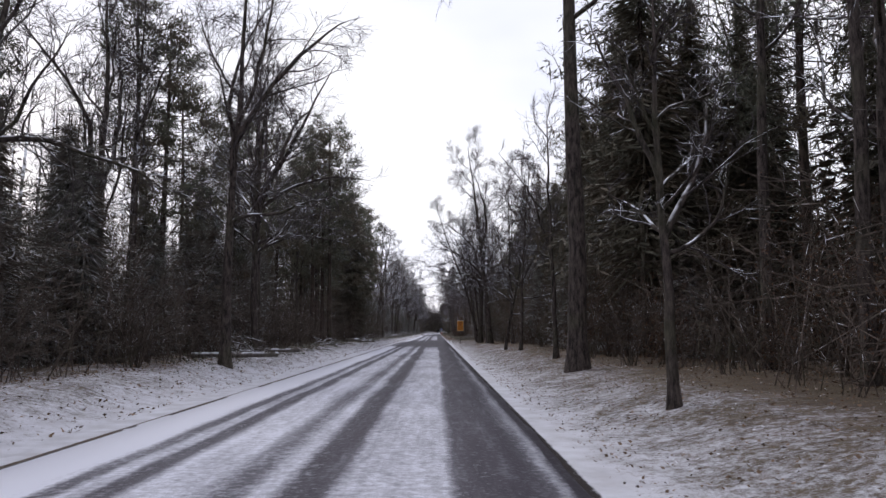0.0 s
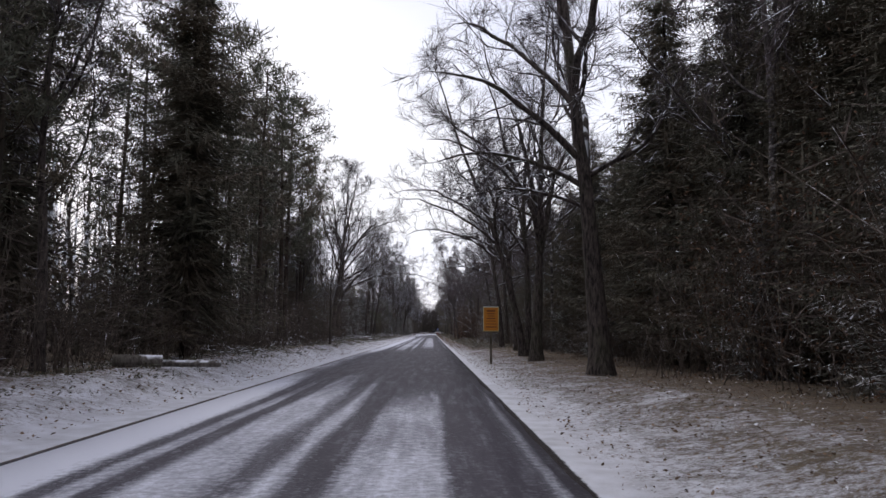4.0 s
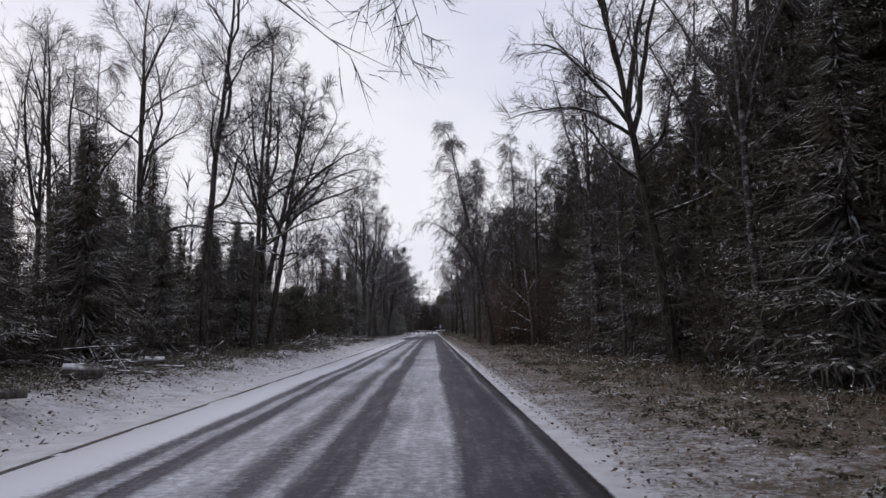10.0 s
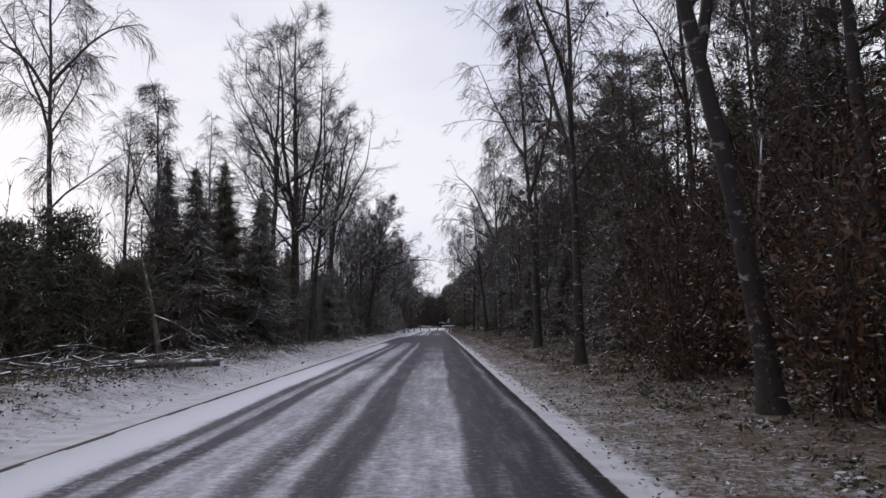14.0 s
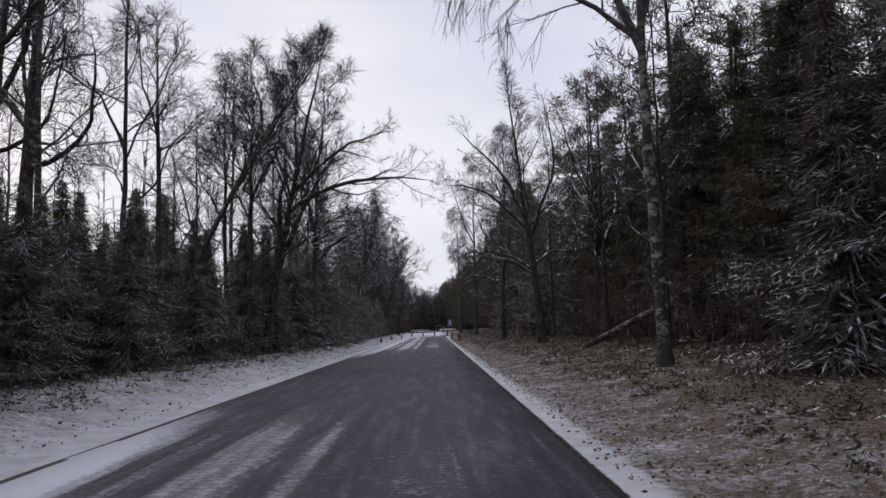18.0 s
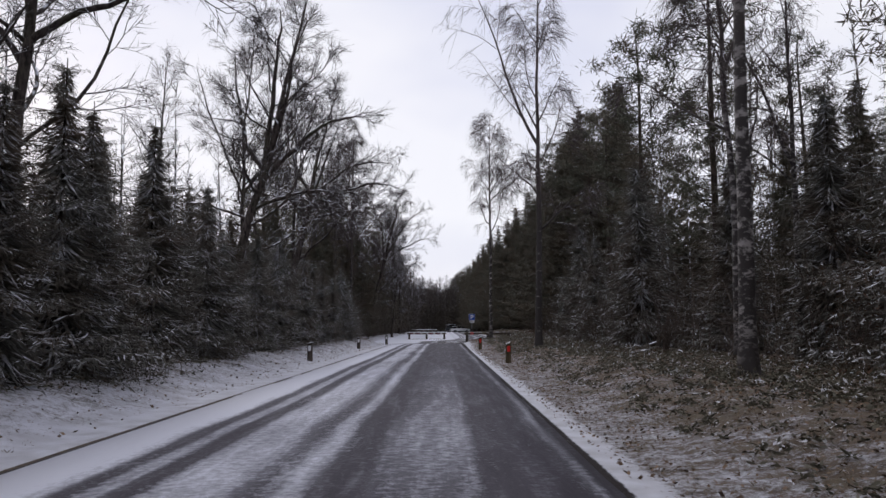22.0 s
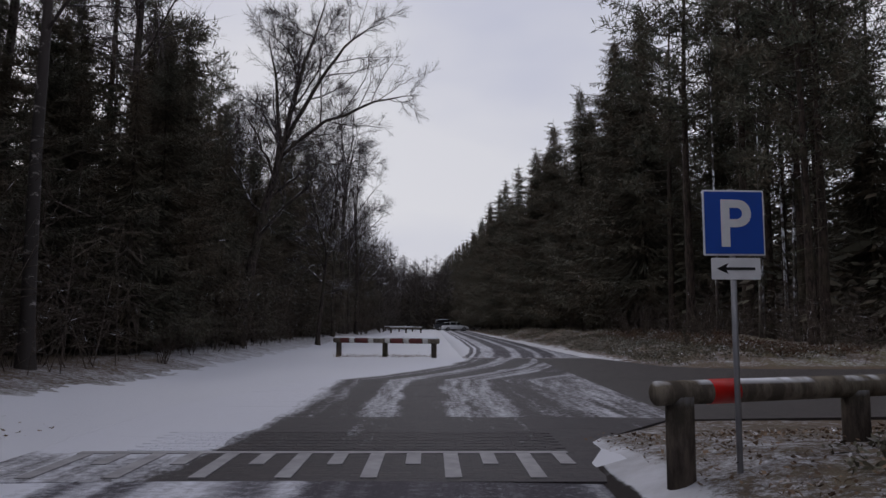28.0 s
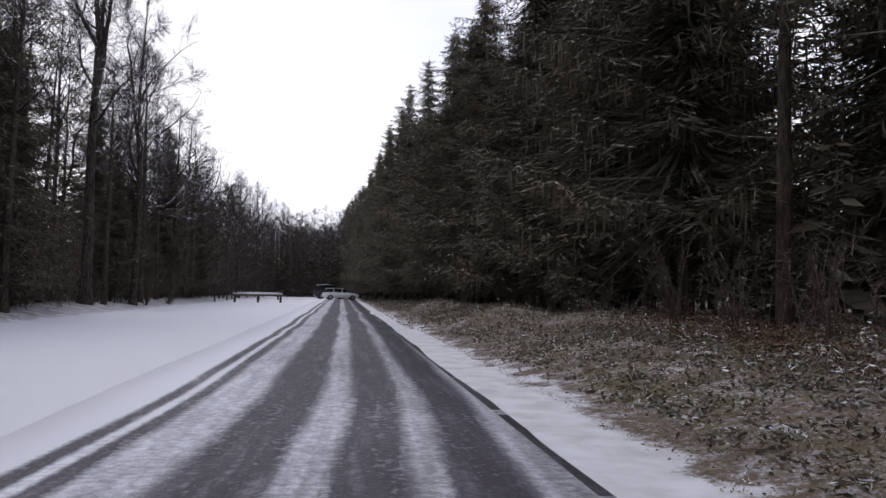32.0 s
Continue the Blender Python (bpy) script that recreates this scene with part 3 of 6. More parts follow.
def offshoots(rng, pts, dirs, ln, per, lo, hi, spread, shrink):
    """Where side branches leave the given ones: start, direction, length, and how far along which parent."""
    n, m, _ = pts.shape
    f = lo + (hi - lo) * (np.arange(per)[None, :] + rng.uniform(0, 1, (n, per))) / per
    k = np.minimum((f * (m - 1)).astype(int), m - 2)
    r = (f * (m - 1) - k)[..., None]
    row = np.arange(n)[:, None]
    q = pts[row, k] * (1 - r) + pts[row, k + 1] * r
    a = dirs[row, k]
    side = np.cross(a, rng.normal(size=a.shape))
    side /= np.linalg.norm(side, axis=2)[..., None] + 1e-9
    tilt = rng.uniform(spread[0], spread[1], f.shape)[..., None]
    out = ln[:, None] * (1.1 - 0.75 * f) * rng.uniform(shrink[0], shrink[1], f.shape)
    return q.reshape(-1, 3), (a * np.cos(tilt) + side * np.sin(tilt)).reshape(-1, 3), out.ravel(), f.ravel(), np.repeat(np.arange(n), per)


FORMS = {  # first limb, fork, stems, limbs, how steep, length of a limb, wander, droop of twigs
    "oak": (0.28, 0.40, 3, 11, (18, 42), 0.34, 0.17, 0.0),
    "birch": (0.32, 0.45, 2, 13, (42, 24), 0.25, 0.09, 0.55),
    "pole": (0.46, 0.55, 2, 11, (30, 30), 0.22, 0.12, 0.0),
}


def bare_tree(seed, h, d, kind="oak", lean=(0, 0), limbs=(), dense=1.0, first=0.0, reach=1.0, fork=0.0, stems=0):
    """Meshes of a leafless tree: trunk with forked stems and limbs, and crown of branches and twigs."""
    rng = np.random.default_rng(seed)
    f_first, f_fork, f_stems, count, steep, size, wander, droop = FORMS[kind]
    first, fork, stems = first or f_first, fork or f_fork, stems or f_stems
    trunk, crown = Wood(), Wood()
    n = 17
    s = np.concatenate([[0, 0.02, 0.045], np.linspace(0.09, 1, n - 3)])
    wig = np.cumsum(rng.normal(0, (0.05 if kind == "oak" else 0.028) * h / 15, (n, 2)), axis=0) * np.clip(s * 2.5, 0, 1)[:, None]
    path = np.stack([lean[0] * s ** 1.25 + wig[:, 0], lean[1] * s ** 1.25 + wig[:, 1], h * s], 1)
    path[0, 2] = -0.15
    rad = d * 0.5 * np.where(s < fork, 1 - 0.45 * s / fork, 0.55 * (1 - (s - fork) / (1 - fork)) ** 0.85) + 0.01
    rad[0] *= 1.5
    rad[1] *= 1.18
    trunk.tube(path, rad, 10)
    at = lambda f: np.stack([np.interp(f, s, path[:, i]) for i in range(3)], -1)
    # stems that share the crown with the leader, then limbs all the way up
    k = stems - 1
    f1 = fork + rng.uniform(-0.04, 0.12, k)
    az1 = rng.uniform(0, 6.3) + np.arange(k) * 2 * math.pi / max(k, 1) + rng.uniform(-0.5, 0.5, k)
    el1 = np.radians(rng.uniform(54, 72, k))
    l1 = (1 - f1) * h * rng.uniform(0.75, 1.0, k)
    rel = (np.arange(count) + rng.uniform(0, 0.9, count)) / count
    f2 = first + (0.97 - first) * rel
    az2 = np.arange(count) * 2.4 + rng.uniform(-0.5, 0.5, count)
    el2 = np.radians(steep[0] + steep[1] * rel + rng.uniform(-12, 12, count))
    l2 = size * h * (1 - 0.7 * rel) * rng.uniform(0.7, 1.15, count) * reach
    f, az, el, ln = [np.concatenate(v) for v in ((f1, f2), (az1, az2), (el1, el2), (l1, l2))]
    a = np.stack([np.cos(az) * np.cos(el), np.sin(az) * np.cos(el), np.sin(el)], 1)
    thick = np.interp(f, s, rad) * np.concatenate([rng.uniform(0.7, 0.9, k), rng.uniform(0.32, 0.55, count)])
    pts, dirs = shoots(rng, at(f), a, ln, 10, wander, 0.07 if kind != "birch" else 0.03)
    if len(limbs):
        lim = np.array(limbs, float)
        start, span = at(lim[:, 0] / h), lim[:, 1:4]
        u = np.linspace(0, 1, 10)
        far = np.linalg.norm(span, axis=1)
        own = start[:, None, :] + span[:, None, :] * u[None, :, None]
        own[:, :, 2] += 0.5 * far[:, None] * (u * (1 - u))[None, :]
        own += np.cumsum(rng.normal(0, 0.035, own.shape), axis=1) * far[:, None, None] * (u * (1.15 - u))[None, :, None]
        bent = np.gradient(own, axis=1)
        bent /= np.linalg.norm(bent, axis=2)[..., None]
        pts, dirs, ln, thick = np.concatenate([pts, own]), np.concatenate([dirs, bent]), np.concatenate([ln, far * 1.15]), np.concatenate([thick, lim[:, 4]])
    taper = (1 - np.linspace(0, 1, 10)) ** 0.75
    trunk.tubes(pts, np.maximum(thick, 0.014)[:, None] * taper + 0.006, 6)
    # branches, twigs and the finest tips
    hang = 1.0 if droop else 0.0
    p, b, l, f, up = offshoots(rng, pts, dirs, ln, max(4, int(8 * dense ** 0.5)), 0.14, 0.98, (0.45, 1.0), (0.34, 0.58))
    r = np.maximum(thick[up] * (1 - f) ** 0.75 * 0.5, 0.008)
    pts, dirs = shoots(rng, p, b, l, 6, wander * 1.1, 0.05 - 0.10 * hang)
    crown.tubes(pts, r[:, None] * (1 - np.linspace(0, 1, 6)) ** 0.8 + 0.004, 3)
    p, b, l, f, up = offshoots(rng, pts, dirs, np.maximum(l, 0.7), max(3, int(5 * dense ** 0.5)), 0.12, 1.0, (0.4, 0.95), (0.32, 0.58))
    l = np.maximum(l, 0.3)
    pts, dirs = shoots(rng, p, b, l * (1 + 0.4 * hang), 3, wander * 1.2, 0.04 - 0.42 * hang)
    crown.tubes(pts, np.full((len(l), 1), 0.0075) * np.array([1, 0.8, 0.4]), 3)
    p, b, l, f, up = offshoots(rng, pts, dirs, np.full(len(l), 0.045 * h), max(3, int(5 * dense)), 0.05, 1.0, (0.25, 0.8), (0.6, 1.3))
    b[:, 2] -= droop * 1.3
    tip = p + b * l[:, None]
    crown.spikes(p, tip, 0.0062)
    for g in (0.35, 0.65):
        o = p + (tip - p) * g
        crown.spikes(o, o + (b + rng.normal(0, 0.45, b.shape) - np.array([0, 0, droop * 0.8])) * l[:, None] * rng.uniform(0.3, 0.55, (len(l), 1)), 0.005)
    return trunk, crown


TREE_WORDS = {
    "oak": ("oak_tree", "bare oak with dark trunk and snow-dusted limbs", M_BARK, M_TWIG),
    "birch": ("birch_tree", "bare birch with pale trunk and hanging twigs", M_BIRCH, M_BIRCH_TWIG),
    "pole": ("forest_tree", "tall thin bare tree with dark straight trunk", M_BARK, M_TWIG),
}
seeds = iter(range(100, 2000))


def tree(kind, x, y, h, d, lean=(0, 0), limbs=(), dense=1.0, words="", group="bare trees along the road", first=0.0, dark=False, reach=1.0, fork=0.0, stems=0):
    name, label, m1, m2 = TREE_WORDS[kind]
    m1 = M_BIRCH_DARK if dark else m1
    a, b = bare_tree(next(seeds), h, d, kind, lean, limbs, dense, first, reach, fork, stems)
    t = thing(name, words or label, "tree", group, (x, y, float(land(x, y))))
    part("trunk", a.mesh("trunk", m1), None, t)
    part("crown", b.mesh("crown", m2), None, t, "bare twigs with a dusting of snow")
    return t


def spruce_mesh(seed, h, radius, clear=0.03, whorls=24, per=7, fine=1.0, ragged=0.25, sub=2, thin=1.0):
    """Trunk and needle boughs of a spruce."""
    rng = np.random.default_rng(seed)
    trunk, crown = Wood(), Wood()
    trunk.tube([(0, 0, -0.1), (0, 0, 0.3 * h), (0, 0, 0.7 * h), (0, 0, h)], [0.016 * h * 0.6, 0.014 * h * 0.55, 0.007 * h * 0.6, 0.01], 7)
    bb, tt, ww, ss = [], [], [], []
    for i in range(whorls):
        f = clear + (0.985 - clear) * ((i + rng.uniform(-0.3, 0.3)) / whorls)
        f = max(f, clear)
        reach = radius * (1 - f) ** 0.6 * (0.35 + 0.65 * min(1, (f - clear) / 0.12 + 0.45))
        for j in range(per):
            ln = max(reach * rng.uniform(1 - ragged * 2, 1 + ragged), 0.12)
            az = rng.uniform(0, 2 * math.pi)
            out = np.array([math.cos(az), math.sin(az), 0.0])
            z0 = f * h + rng.uniform(-0.02, 0.02) * h
            sag = ln * rng.uniform(0.12, 0.42) * (1 - 0.9 * f)
            k = max(4, int(7 * fine * min(1, ln / radius + 0.3)))
            u = np.linspace(0.12, 1, k)
            spine = out[None, :] * (u * ln)[:, None] + np.array([0, 0, z0])[None, :]
            spine[:, 2] += (0.25 * f * ln) * u - sag * np.sin(u * 2.2)
            crown.cones([spine[0] - out * ln * 0.12], [spine[-1]], 0.012 + 0.006 * ln)
            side = np.array([-out[1], out[0], 0.0])
            for sgn in (-1, 1):
                sw = ln * 0.46 * (1.05 - 0.75 * u) * rng.uniform(0.7, 1.25, k)
                tip = spine + (side * sgn)[None, :] * sw[:, None] + out[None, :] * (sw * 0.55)[:, None]
                tip[:, 2] -= sw * rng.uniform(0.05, 0.6, k)
                along = tip - spine
                for q in range(sub):
                    f0 = q / sub * 0.8
                    st = spine + along * f0
                    turn = rng.uniform(-0.75, 0.75, (k, 1)) * (1.0 if q else 0.3)
                    cross = np.stack([-along[:, 1], along[:, 0], 0 * along[:, 2]], 1)
                    bb.append(st)
                    tt.append(st + (along + cross * turn) * (1.5 / sub) + rng.normal(0, 0.03, (k, 3)))
                    ww.append(np.clip(sw * 0.06, 0.010, 0.032) * thin)
                    ss.append(np.tile(np.array([0, 0, 1.0]), (k, 1)) + rng.normal(0, 0.6, (k, 3)))
            drop = spine + np.stack([rng.normal(0, 0.06, k), rng.normal(0, 0.06, k), -rng.uniform(0.1, 0.32, k) * ln * 0.8], 1)
            bb.append(spine)
            tt.append(drop)
            ww.append(np.full(k, 0.016 + 0.003 * ln) * thin)
            ss.append(rng.normal(0, 1, (k, 3)))
    k = whorls * 95
    f = clear + (0.96 - clear) * rng.uniform(0, 1, k)
    az = rng.uniform(0, 6.3, k)
    ln = radius * (1 - f) ** 0.6 * rng.uniform(0.2, 0.6, k)
    o = np.stack([np.cos(az) * ln * 0.12, np.sin(az) * ln * 0.12, f * h], 1)
    bb.append(o)
    tt.append(o + np.stack([np.cos(az) * ln, np.sin(az) * ln, -ln * rng.uniform(0.2, 1.0, k)], 1))
    ww.append(0.014 + 0.017 * ln)
    ss.append(np.tile(np.array([0, 0, 1.0]), (k, 1)) + rng.normal(0, 0.9, (k, 3)))
    crown.blades(np.concatenate(bb), np.concatenate(tt), np.concatenate(ww), np.concatenate(ss))
    return trunk, crown


def pine_mesh(seed, h, d, bare=0.5, spread=0.16, clumps=70):
    rng = np.random.default_rng(seed)
    trunk, crown = Wood(), Wood()
    n = 9
    s = np.linspace(0, 1, n)
    wig = np.cumsum(rng.normal(0, 0.05, (n, 2)), axis=0) * s[:, None]
    path = np.stack([wig[:, 0], wig[:, 1], h * s], 1)
    path[0, 2] = -0.15
    trunk.tube(path, d / 2 * (1 - 0.85 * s) + 0.01, 8)
    for i in range(14):
        f = 0.2 + (bare - 0.2) * rng.uniform()
        p = np.array([np.interp(f, s, path[:, k]) for k in range(3)])
        az = rng.uniform(0, 6.3)
        crown.cones([p], [p + np.array([math.cos(az), math.sin(az), rng.uniform(-0.3, 0.2)]) * rng.uniform(0.5, 1.8)], 0.018)
    bb, tt, ww = [], [], []
    for i in range(clumps):
        f = bare + (0.99 - bare) * (i + rng.uniform()) / clumps
        p = np.array([np.interp(f, s, path[:, k]) for k in range(3)])
        az, rel = i * 2.4 + rng.uniform(-0.6, 0.6), (f - bare) / (1 - bare)
        ln = spread * h * (0.45 + 0.75 * math.sin(math.pi * min(rel * 0.85 + 0.12, 1))) * rng.uniform(0.4, 1.15)
        end = p + np.array([math.cos(az) * ln, math.sin(az) * ln, ln * rng.uniform(0.05, 0.55)])
        mid = (p + end) / 2 + np.array([0, 0, -0.1 * ln])
        trunk.tube([p, mid, end], [0.03, 0.02, 0.008], 3)
        for c, size in ((end, 1.0), (mid * 0.35 + end * 0.65, 0.8)):
            k = 60
            o = c + rng.normal(0, 0.27 * size, (k, 3)) * np.array([1, 1, 0.55])
            g = rng.normal(0, 1, (k, 3))
            g[:, 2] += 0.5
            g /= np.linalg.norm(g, axis=1)[:, None]
            bb.append(o)
            tt.append(o + g * rng.uniform(0.25, 0.5, (k, 1)) * size)
            ww.append(rng.uniform(0.014, 0.032, k))
    crown.blades(np.concatenate(bb), np.concatenate(tt), np.concatenate(ww))
    return trunk, crown


def stock(name, label, category, group, a, b, m1, m2, crown_label):
    """A pattern tree, kept far behind the start of the road among the other woods; its copies share the meshes."""
    t = thing(name, label, category, group, (0, 0, 0))
    part("trunk", a.mesh("trunk", m1), None, t)
    part("crown", b.mesh("crown", m2), None, t, crown_label)
    return t


def put(pattern, x, y, size=1.0, turn=None, tilt=0.0, used=set()):
    turn = random.uniform(0, 360) if turn is None else turn
    m = pose(x, y, float(land(x, y)), tilt, 0, turn) @ Matrix.Scale(size, 4)
    if pattern.name in used:
        ob = copy_thing(pattern, m)
        ob.matrix_basis = m
        return ob
    used.add(pattern.name)
    pattern.matrix_basis = m
    return pattern


def shrub_mesh(seed, h, stems, leaves=0, spread=0.5):
    rng = np.random.default_rng(seed)
    w, lf = Wood(), Wood()
    for i in range(stems):
        az, out = rng.uniform(0, 6.3), rng.uniform(0.1, 1) * spread
        p = np.array([rng.normal(0, 0.15 * spread), rng.normal(0, 0.15 * spread), -0.05])
        pts = [p]
        a = unit(np.array([math.cos(az) * out, math.sin(az) * out, 1.0]))
        ln = h * rng.uniform(0.5, 1.0)
        for k in range(4):
            a = unit(a + rng.normal(0, 0.18, 3))
            pts.append(pts[-1] + a * ln / 4)
        pts = np.array(pts)
        w.tube(pts, np.linspace(0.016, 0.004, 5) * (0.6 + 0.25 * h), 3)
        dirs = np.gradient(pts, axis=0)
        dirs /= np.linalg.norm(dirs, axis=1)[:, None]
        sprays(w, rng, pts[1:], dirs[1:], 0.3 * h * 0.75, 0.05, 6, 0.008)
        if leaves:
            k = leaves // stems
            idx = rng.integers(1, 5, k)
            o = pts[idx] + rng.normal(0, 0.17 * h, (k, 3))
            o[:, 2] = np.abs(o[:, 2])
            lf.blades(o, o + rng.normal(0, 1, (k, 3)) * 0.036, 0.014)
    return w, lf


# ---- ground and carriageway ----
def ground_sheet():
    xs = np.concatenate([[-2500, -600, -200, -90, -60], np.arange(-45, -12, 2.5), np.arange(-12, 12.1, 0.6), np.arange(14, 46, 2.5), [60, 90, 200, 600, 2500]])
    ys = np.concatenate([[-2500, -600, -150, -70], np.arange(-40, 470, 1.2), np.arange(480, 620, 10), [800, 1500, 3500]])
    gx, gy = np.meshgrid(xs, ys, indexing="ij")
    z = land(gx, gy) - 0.012
    z += np.random.default_rng(3).normal(0, 0.012, z.shape) * (np.abs(gx + 1.4) > 3.3) * (1 - smooth(295, 297, gy) * (gx < 6.6)) * (1 - (gy > 299) * (gy < 313) * (gx > 0))
    n, m = gx.shape
    i = (np.arange(n - 1)[:, None] * m + np.arange(m - 1)[None, :]).ravel()
    quads = np.stack([i, i + m, i + m + 1, i + 1], 1)
    me = from_arrays("ground", np.stack([gx, gy, z], -1).reshape(-1, 3), None, quads)
    me.materials.append(M_GROUND)
    me.polygons.foreach_set("use_smooth", np.ones(len(me.polygons), bool))
    return tagged(new("ground", me), "forest ground under thin snow, leaves and grass", "ground", kind="structure")


ground_sheet()


def slab(name, xs, y0, y1, step, mat, label, ragged=0.03):
    """A carriageway with slightly broken edges, cambered, with real thickness at its sides."""
    rng = np.random.default_rng(11)
    ys = np.arange(y0, y1 + step / 2, step)
    n, m = len(xs), len(ys)
    gx, gy = np.meshgrid(np.array(xs, float), ys, indexing="ij")
    gx[0] += np.convolve(rng.normal(0, ragged, m + 4), np.ones(5) / 3, "valid")
    gx[-1] += np.convolve(rng.normal(0, ragged, m + 4), np.ones(5) / 3, "valid")
    mid, half = (xs[0] + xs[-1]) / 2, (xs[-1] - xs[0]) / 2
    z = 0.03 * (1 - ((gx - mid) / half) ** 2)
    top = np.stack([gx, gy, z], -1)
    low_l, low_r = top[0].copy(), top[-1].copy()
    low_l[:, 2] = low_r[:, 2] = -0.15
    v = np.concatenate([top.reshape(-1, 3), low_l, low_r])
    i = (np.arange(n - 1)[:, None] * m + np.arange(m - 1)[None, :]).ravel()
    q = np.stack([i, i + m, i + m + 1, i + 1], 1)
    j = np.arange(m - 1)
    a, b = n * m, n * m + m
    ql = np.stack([a + j, j, j + 1, a + j + 1], 1)
    last = (n - 1) * m
    qr = np.stack([last + j, b + j, b + j + 1, last + j + 1], 1)
    me = from_arrays(name, v, None, np.concatenate([q, ql, qr]))
    me.materials.append(mat)
    return tagged(new(name, me), label, "road", kind="structure")


slab("road", [-4.15, -3.2, -2.2, -1.4, -0.5, 0.5, 1.3], -60, 296.4, 0.6, M_ROAD, "narrow forest road with wheel tracks in thin snow")
slab("road_beyond", [1.0, 2.0, 3.3, 4.5, 5.6], 317.9, 433, 0.6, M_ROAD_FAR, "forest road with several wheel tracks in snow")


def outline(name, pts, z, mat, depth=0.15):
    bm = bmesh.new()
    f = bm.faces.new([bm.verts.new((x, y, z)) for x, y in pts])
    ext = bmesh.ops.extrude_face_region(bm, geom=[f])
    bmesh.ops.translate(bm, vec=(0, 0, -depth), verts=[g for g in ext["geom"] if isinstance(g, bmesh.types.BMVert)])
    bmesh.ops.recalc_face_normals(bm, faces=bm.faces)
    me = bpy.data.meshes.new(name)
    bm.to_mesh(me)
    bm.free()
    me.materials.append(mat)
    return new(name, me)


crossing = outline("crossing_pavement", [(-4.1, 296.4), (1.28, 296.4), (1.7, 298.6), (3.0, 300.3), (9, 300.9), (60, 301.2), (60, 311.6), (9, 311.4), (6.9, 312.6), (5.8, 317.9),
                                (0.6, 317.9), (-0.6, 313.5), (-2.6, 308.0), (-4.1, 302.0)], 0.022, M_PAVER)
tagged(crossing, "raised paved crossing with tracks in thin snow", "road", kind="structure")


def bevel_box(x, y, z, bev=0.0, at=(0, 0, 0)):
    bm = bmesh.new()
    bmesh.ops.create_cube(bm, size=1, matrix=Matrix.Translation(at) @ Matrix.Diagonal((x, y, z, 1)))
    if bev:
        bmesh.ops.bevel(bm, geom=bm.edges[:], offset=bev, segments=2, affect="EDGES")
    return bm


def teeth(y, x0, x1, count, way):
    """The toothed marking at the ramp of the crossing: a cross strip with long and short bars."""
    root = thing("road_marking", "worn white toothed marking across the pavement", "marking", "toothed markings", (0, y, 0.024))
    part("strip", bevel_box(x1 - x0 + 0.2, 0.12, 0.008, 0, ((x0 + x1) / 2, 0, 0.004)), M_MARK, root)
    for i in range(count):
        x = x0 + (x1 - x0) * i / (count - 1)
        ln = 1.15 if i % 2 == 0 else 0.55
        part("bar", bevel_box(0.14, ln, 0.008, 0, (x, way * (ln / 2 + 0.07), 0.004)), M_MARK, root)


teeth(297.75, -3.5, 1.1, 14, -1)
teeth(317.75, 1.1, 5.5, 14, 1)


# ---- woods: trees that stand out, from the start of the road on ----
LW = "bare trees left of the road"
tree("oak", 3.4, 10.6, 6.5, 0.16, (-0.2, 0), dense=0.6, words="young bare oak with thin trunk beside the road")
tree("oak", 3.65, 19.1, 18, 0.48, (0.2, 0), first=0.5, fork=0.62, words="big dark oak trunk with high bare crown")
tree("oak", 4.2, 26.0, 9, 0.17, (-0.2, 0), dense=0.6, stems=2)
tree("oak", 4.1, 36.0, 8, 0.16, (0.6, 0), dense=0.6, stems=2)
tree("pole", 7.6, 17.0, 16, 0.28)
tree("pole", 7.0, 12.0, 15, 0.26, dense=0.7)
tree("oak", 3.8, 40.5, 6.5, 0.15, (1.3, 0), dense=0.7, words="young leaning oak with thin crooked trunk", limbs=[(2.4, -1.9, 0.2, 0.9, 0.04), (3.0, -1.6, -0.4, 0.5, 0.03)])
tree("oak", 5.4, 52.5, 13, 0.19, (-0.2, 0), stems=2)
tree("birch", 7.8, 61.5, 16, 0.24)
tree("oak", 4.7, 65.5, 18, 0.60, (-1.9, 0), limbs=[(6.0, -4.6, -1.0, 2.2, 0.11), (7.5, -3.6, 2.0, 3.2, 0.10), (5.2, -4.2, 1.5, 1.0, 0.09), (4.6, -3.6, 1.0, 0.4, 0.06)], dense=1.4, fork=0.33, words="large roadside oak with wide bare crown")
tree("oak", 4.57, 77.4, 16, 0.52, (0.5, 0), limbs=[(4.6, 1.4, 0.3, 5, 0.15), (5.5, -1.2, 0.5, 6.0, 0.14), (6.5, -5.0, 0.5, 3.4, 0.10)], fork=0.26, words="roadside oak with thick forked dark trunk")
tree("oak", 4.6, 82.2, 15.5, 0.38, (-4.3, 0.3), limbs=[(4.6, -5.0, 1.0, 1.4, 0.08), (5.6, -5.2, 0.2, 2.4, 0.08), (6.6, -5.0, -1.0, 1.2, 0.07)], dense=1.2, fork=0.36, words="slanting bare oak that leans over the road")
tree("oak", 4.95, 82.6, 15, 0.36, (0.5, 0.2), limbs=[(5.0, -0.9, 0.3, 5.0, 0.10)], fork=0.34)
tree("oak", 5.45, 92.6, 15, 0.34, (-2.2, 0.4), limbs=[(5.8, -4.6, 0.6, 1.6, 0.09), (5.6, 1.4, 0.4, 4.6, 0.10)], fork=0.40, words="slanting bare oak that forks over the verge")
tree("birch", 7.4, 90.4, 14, 0.20)
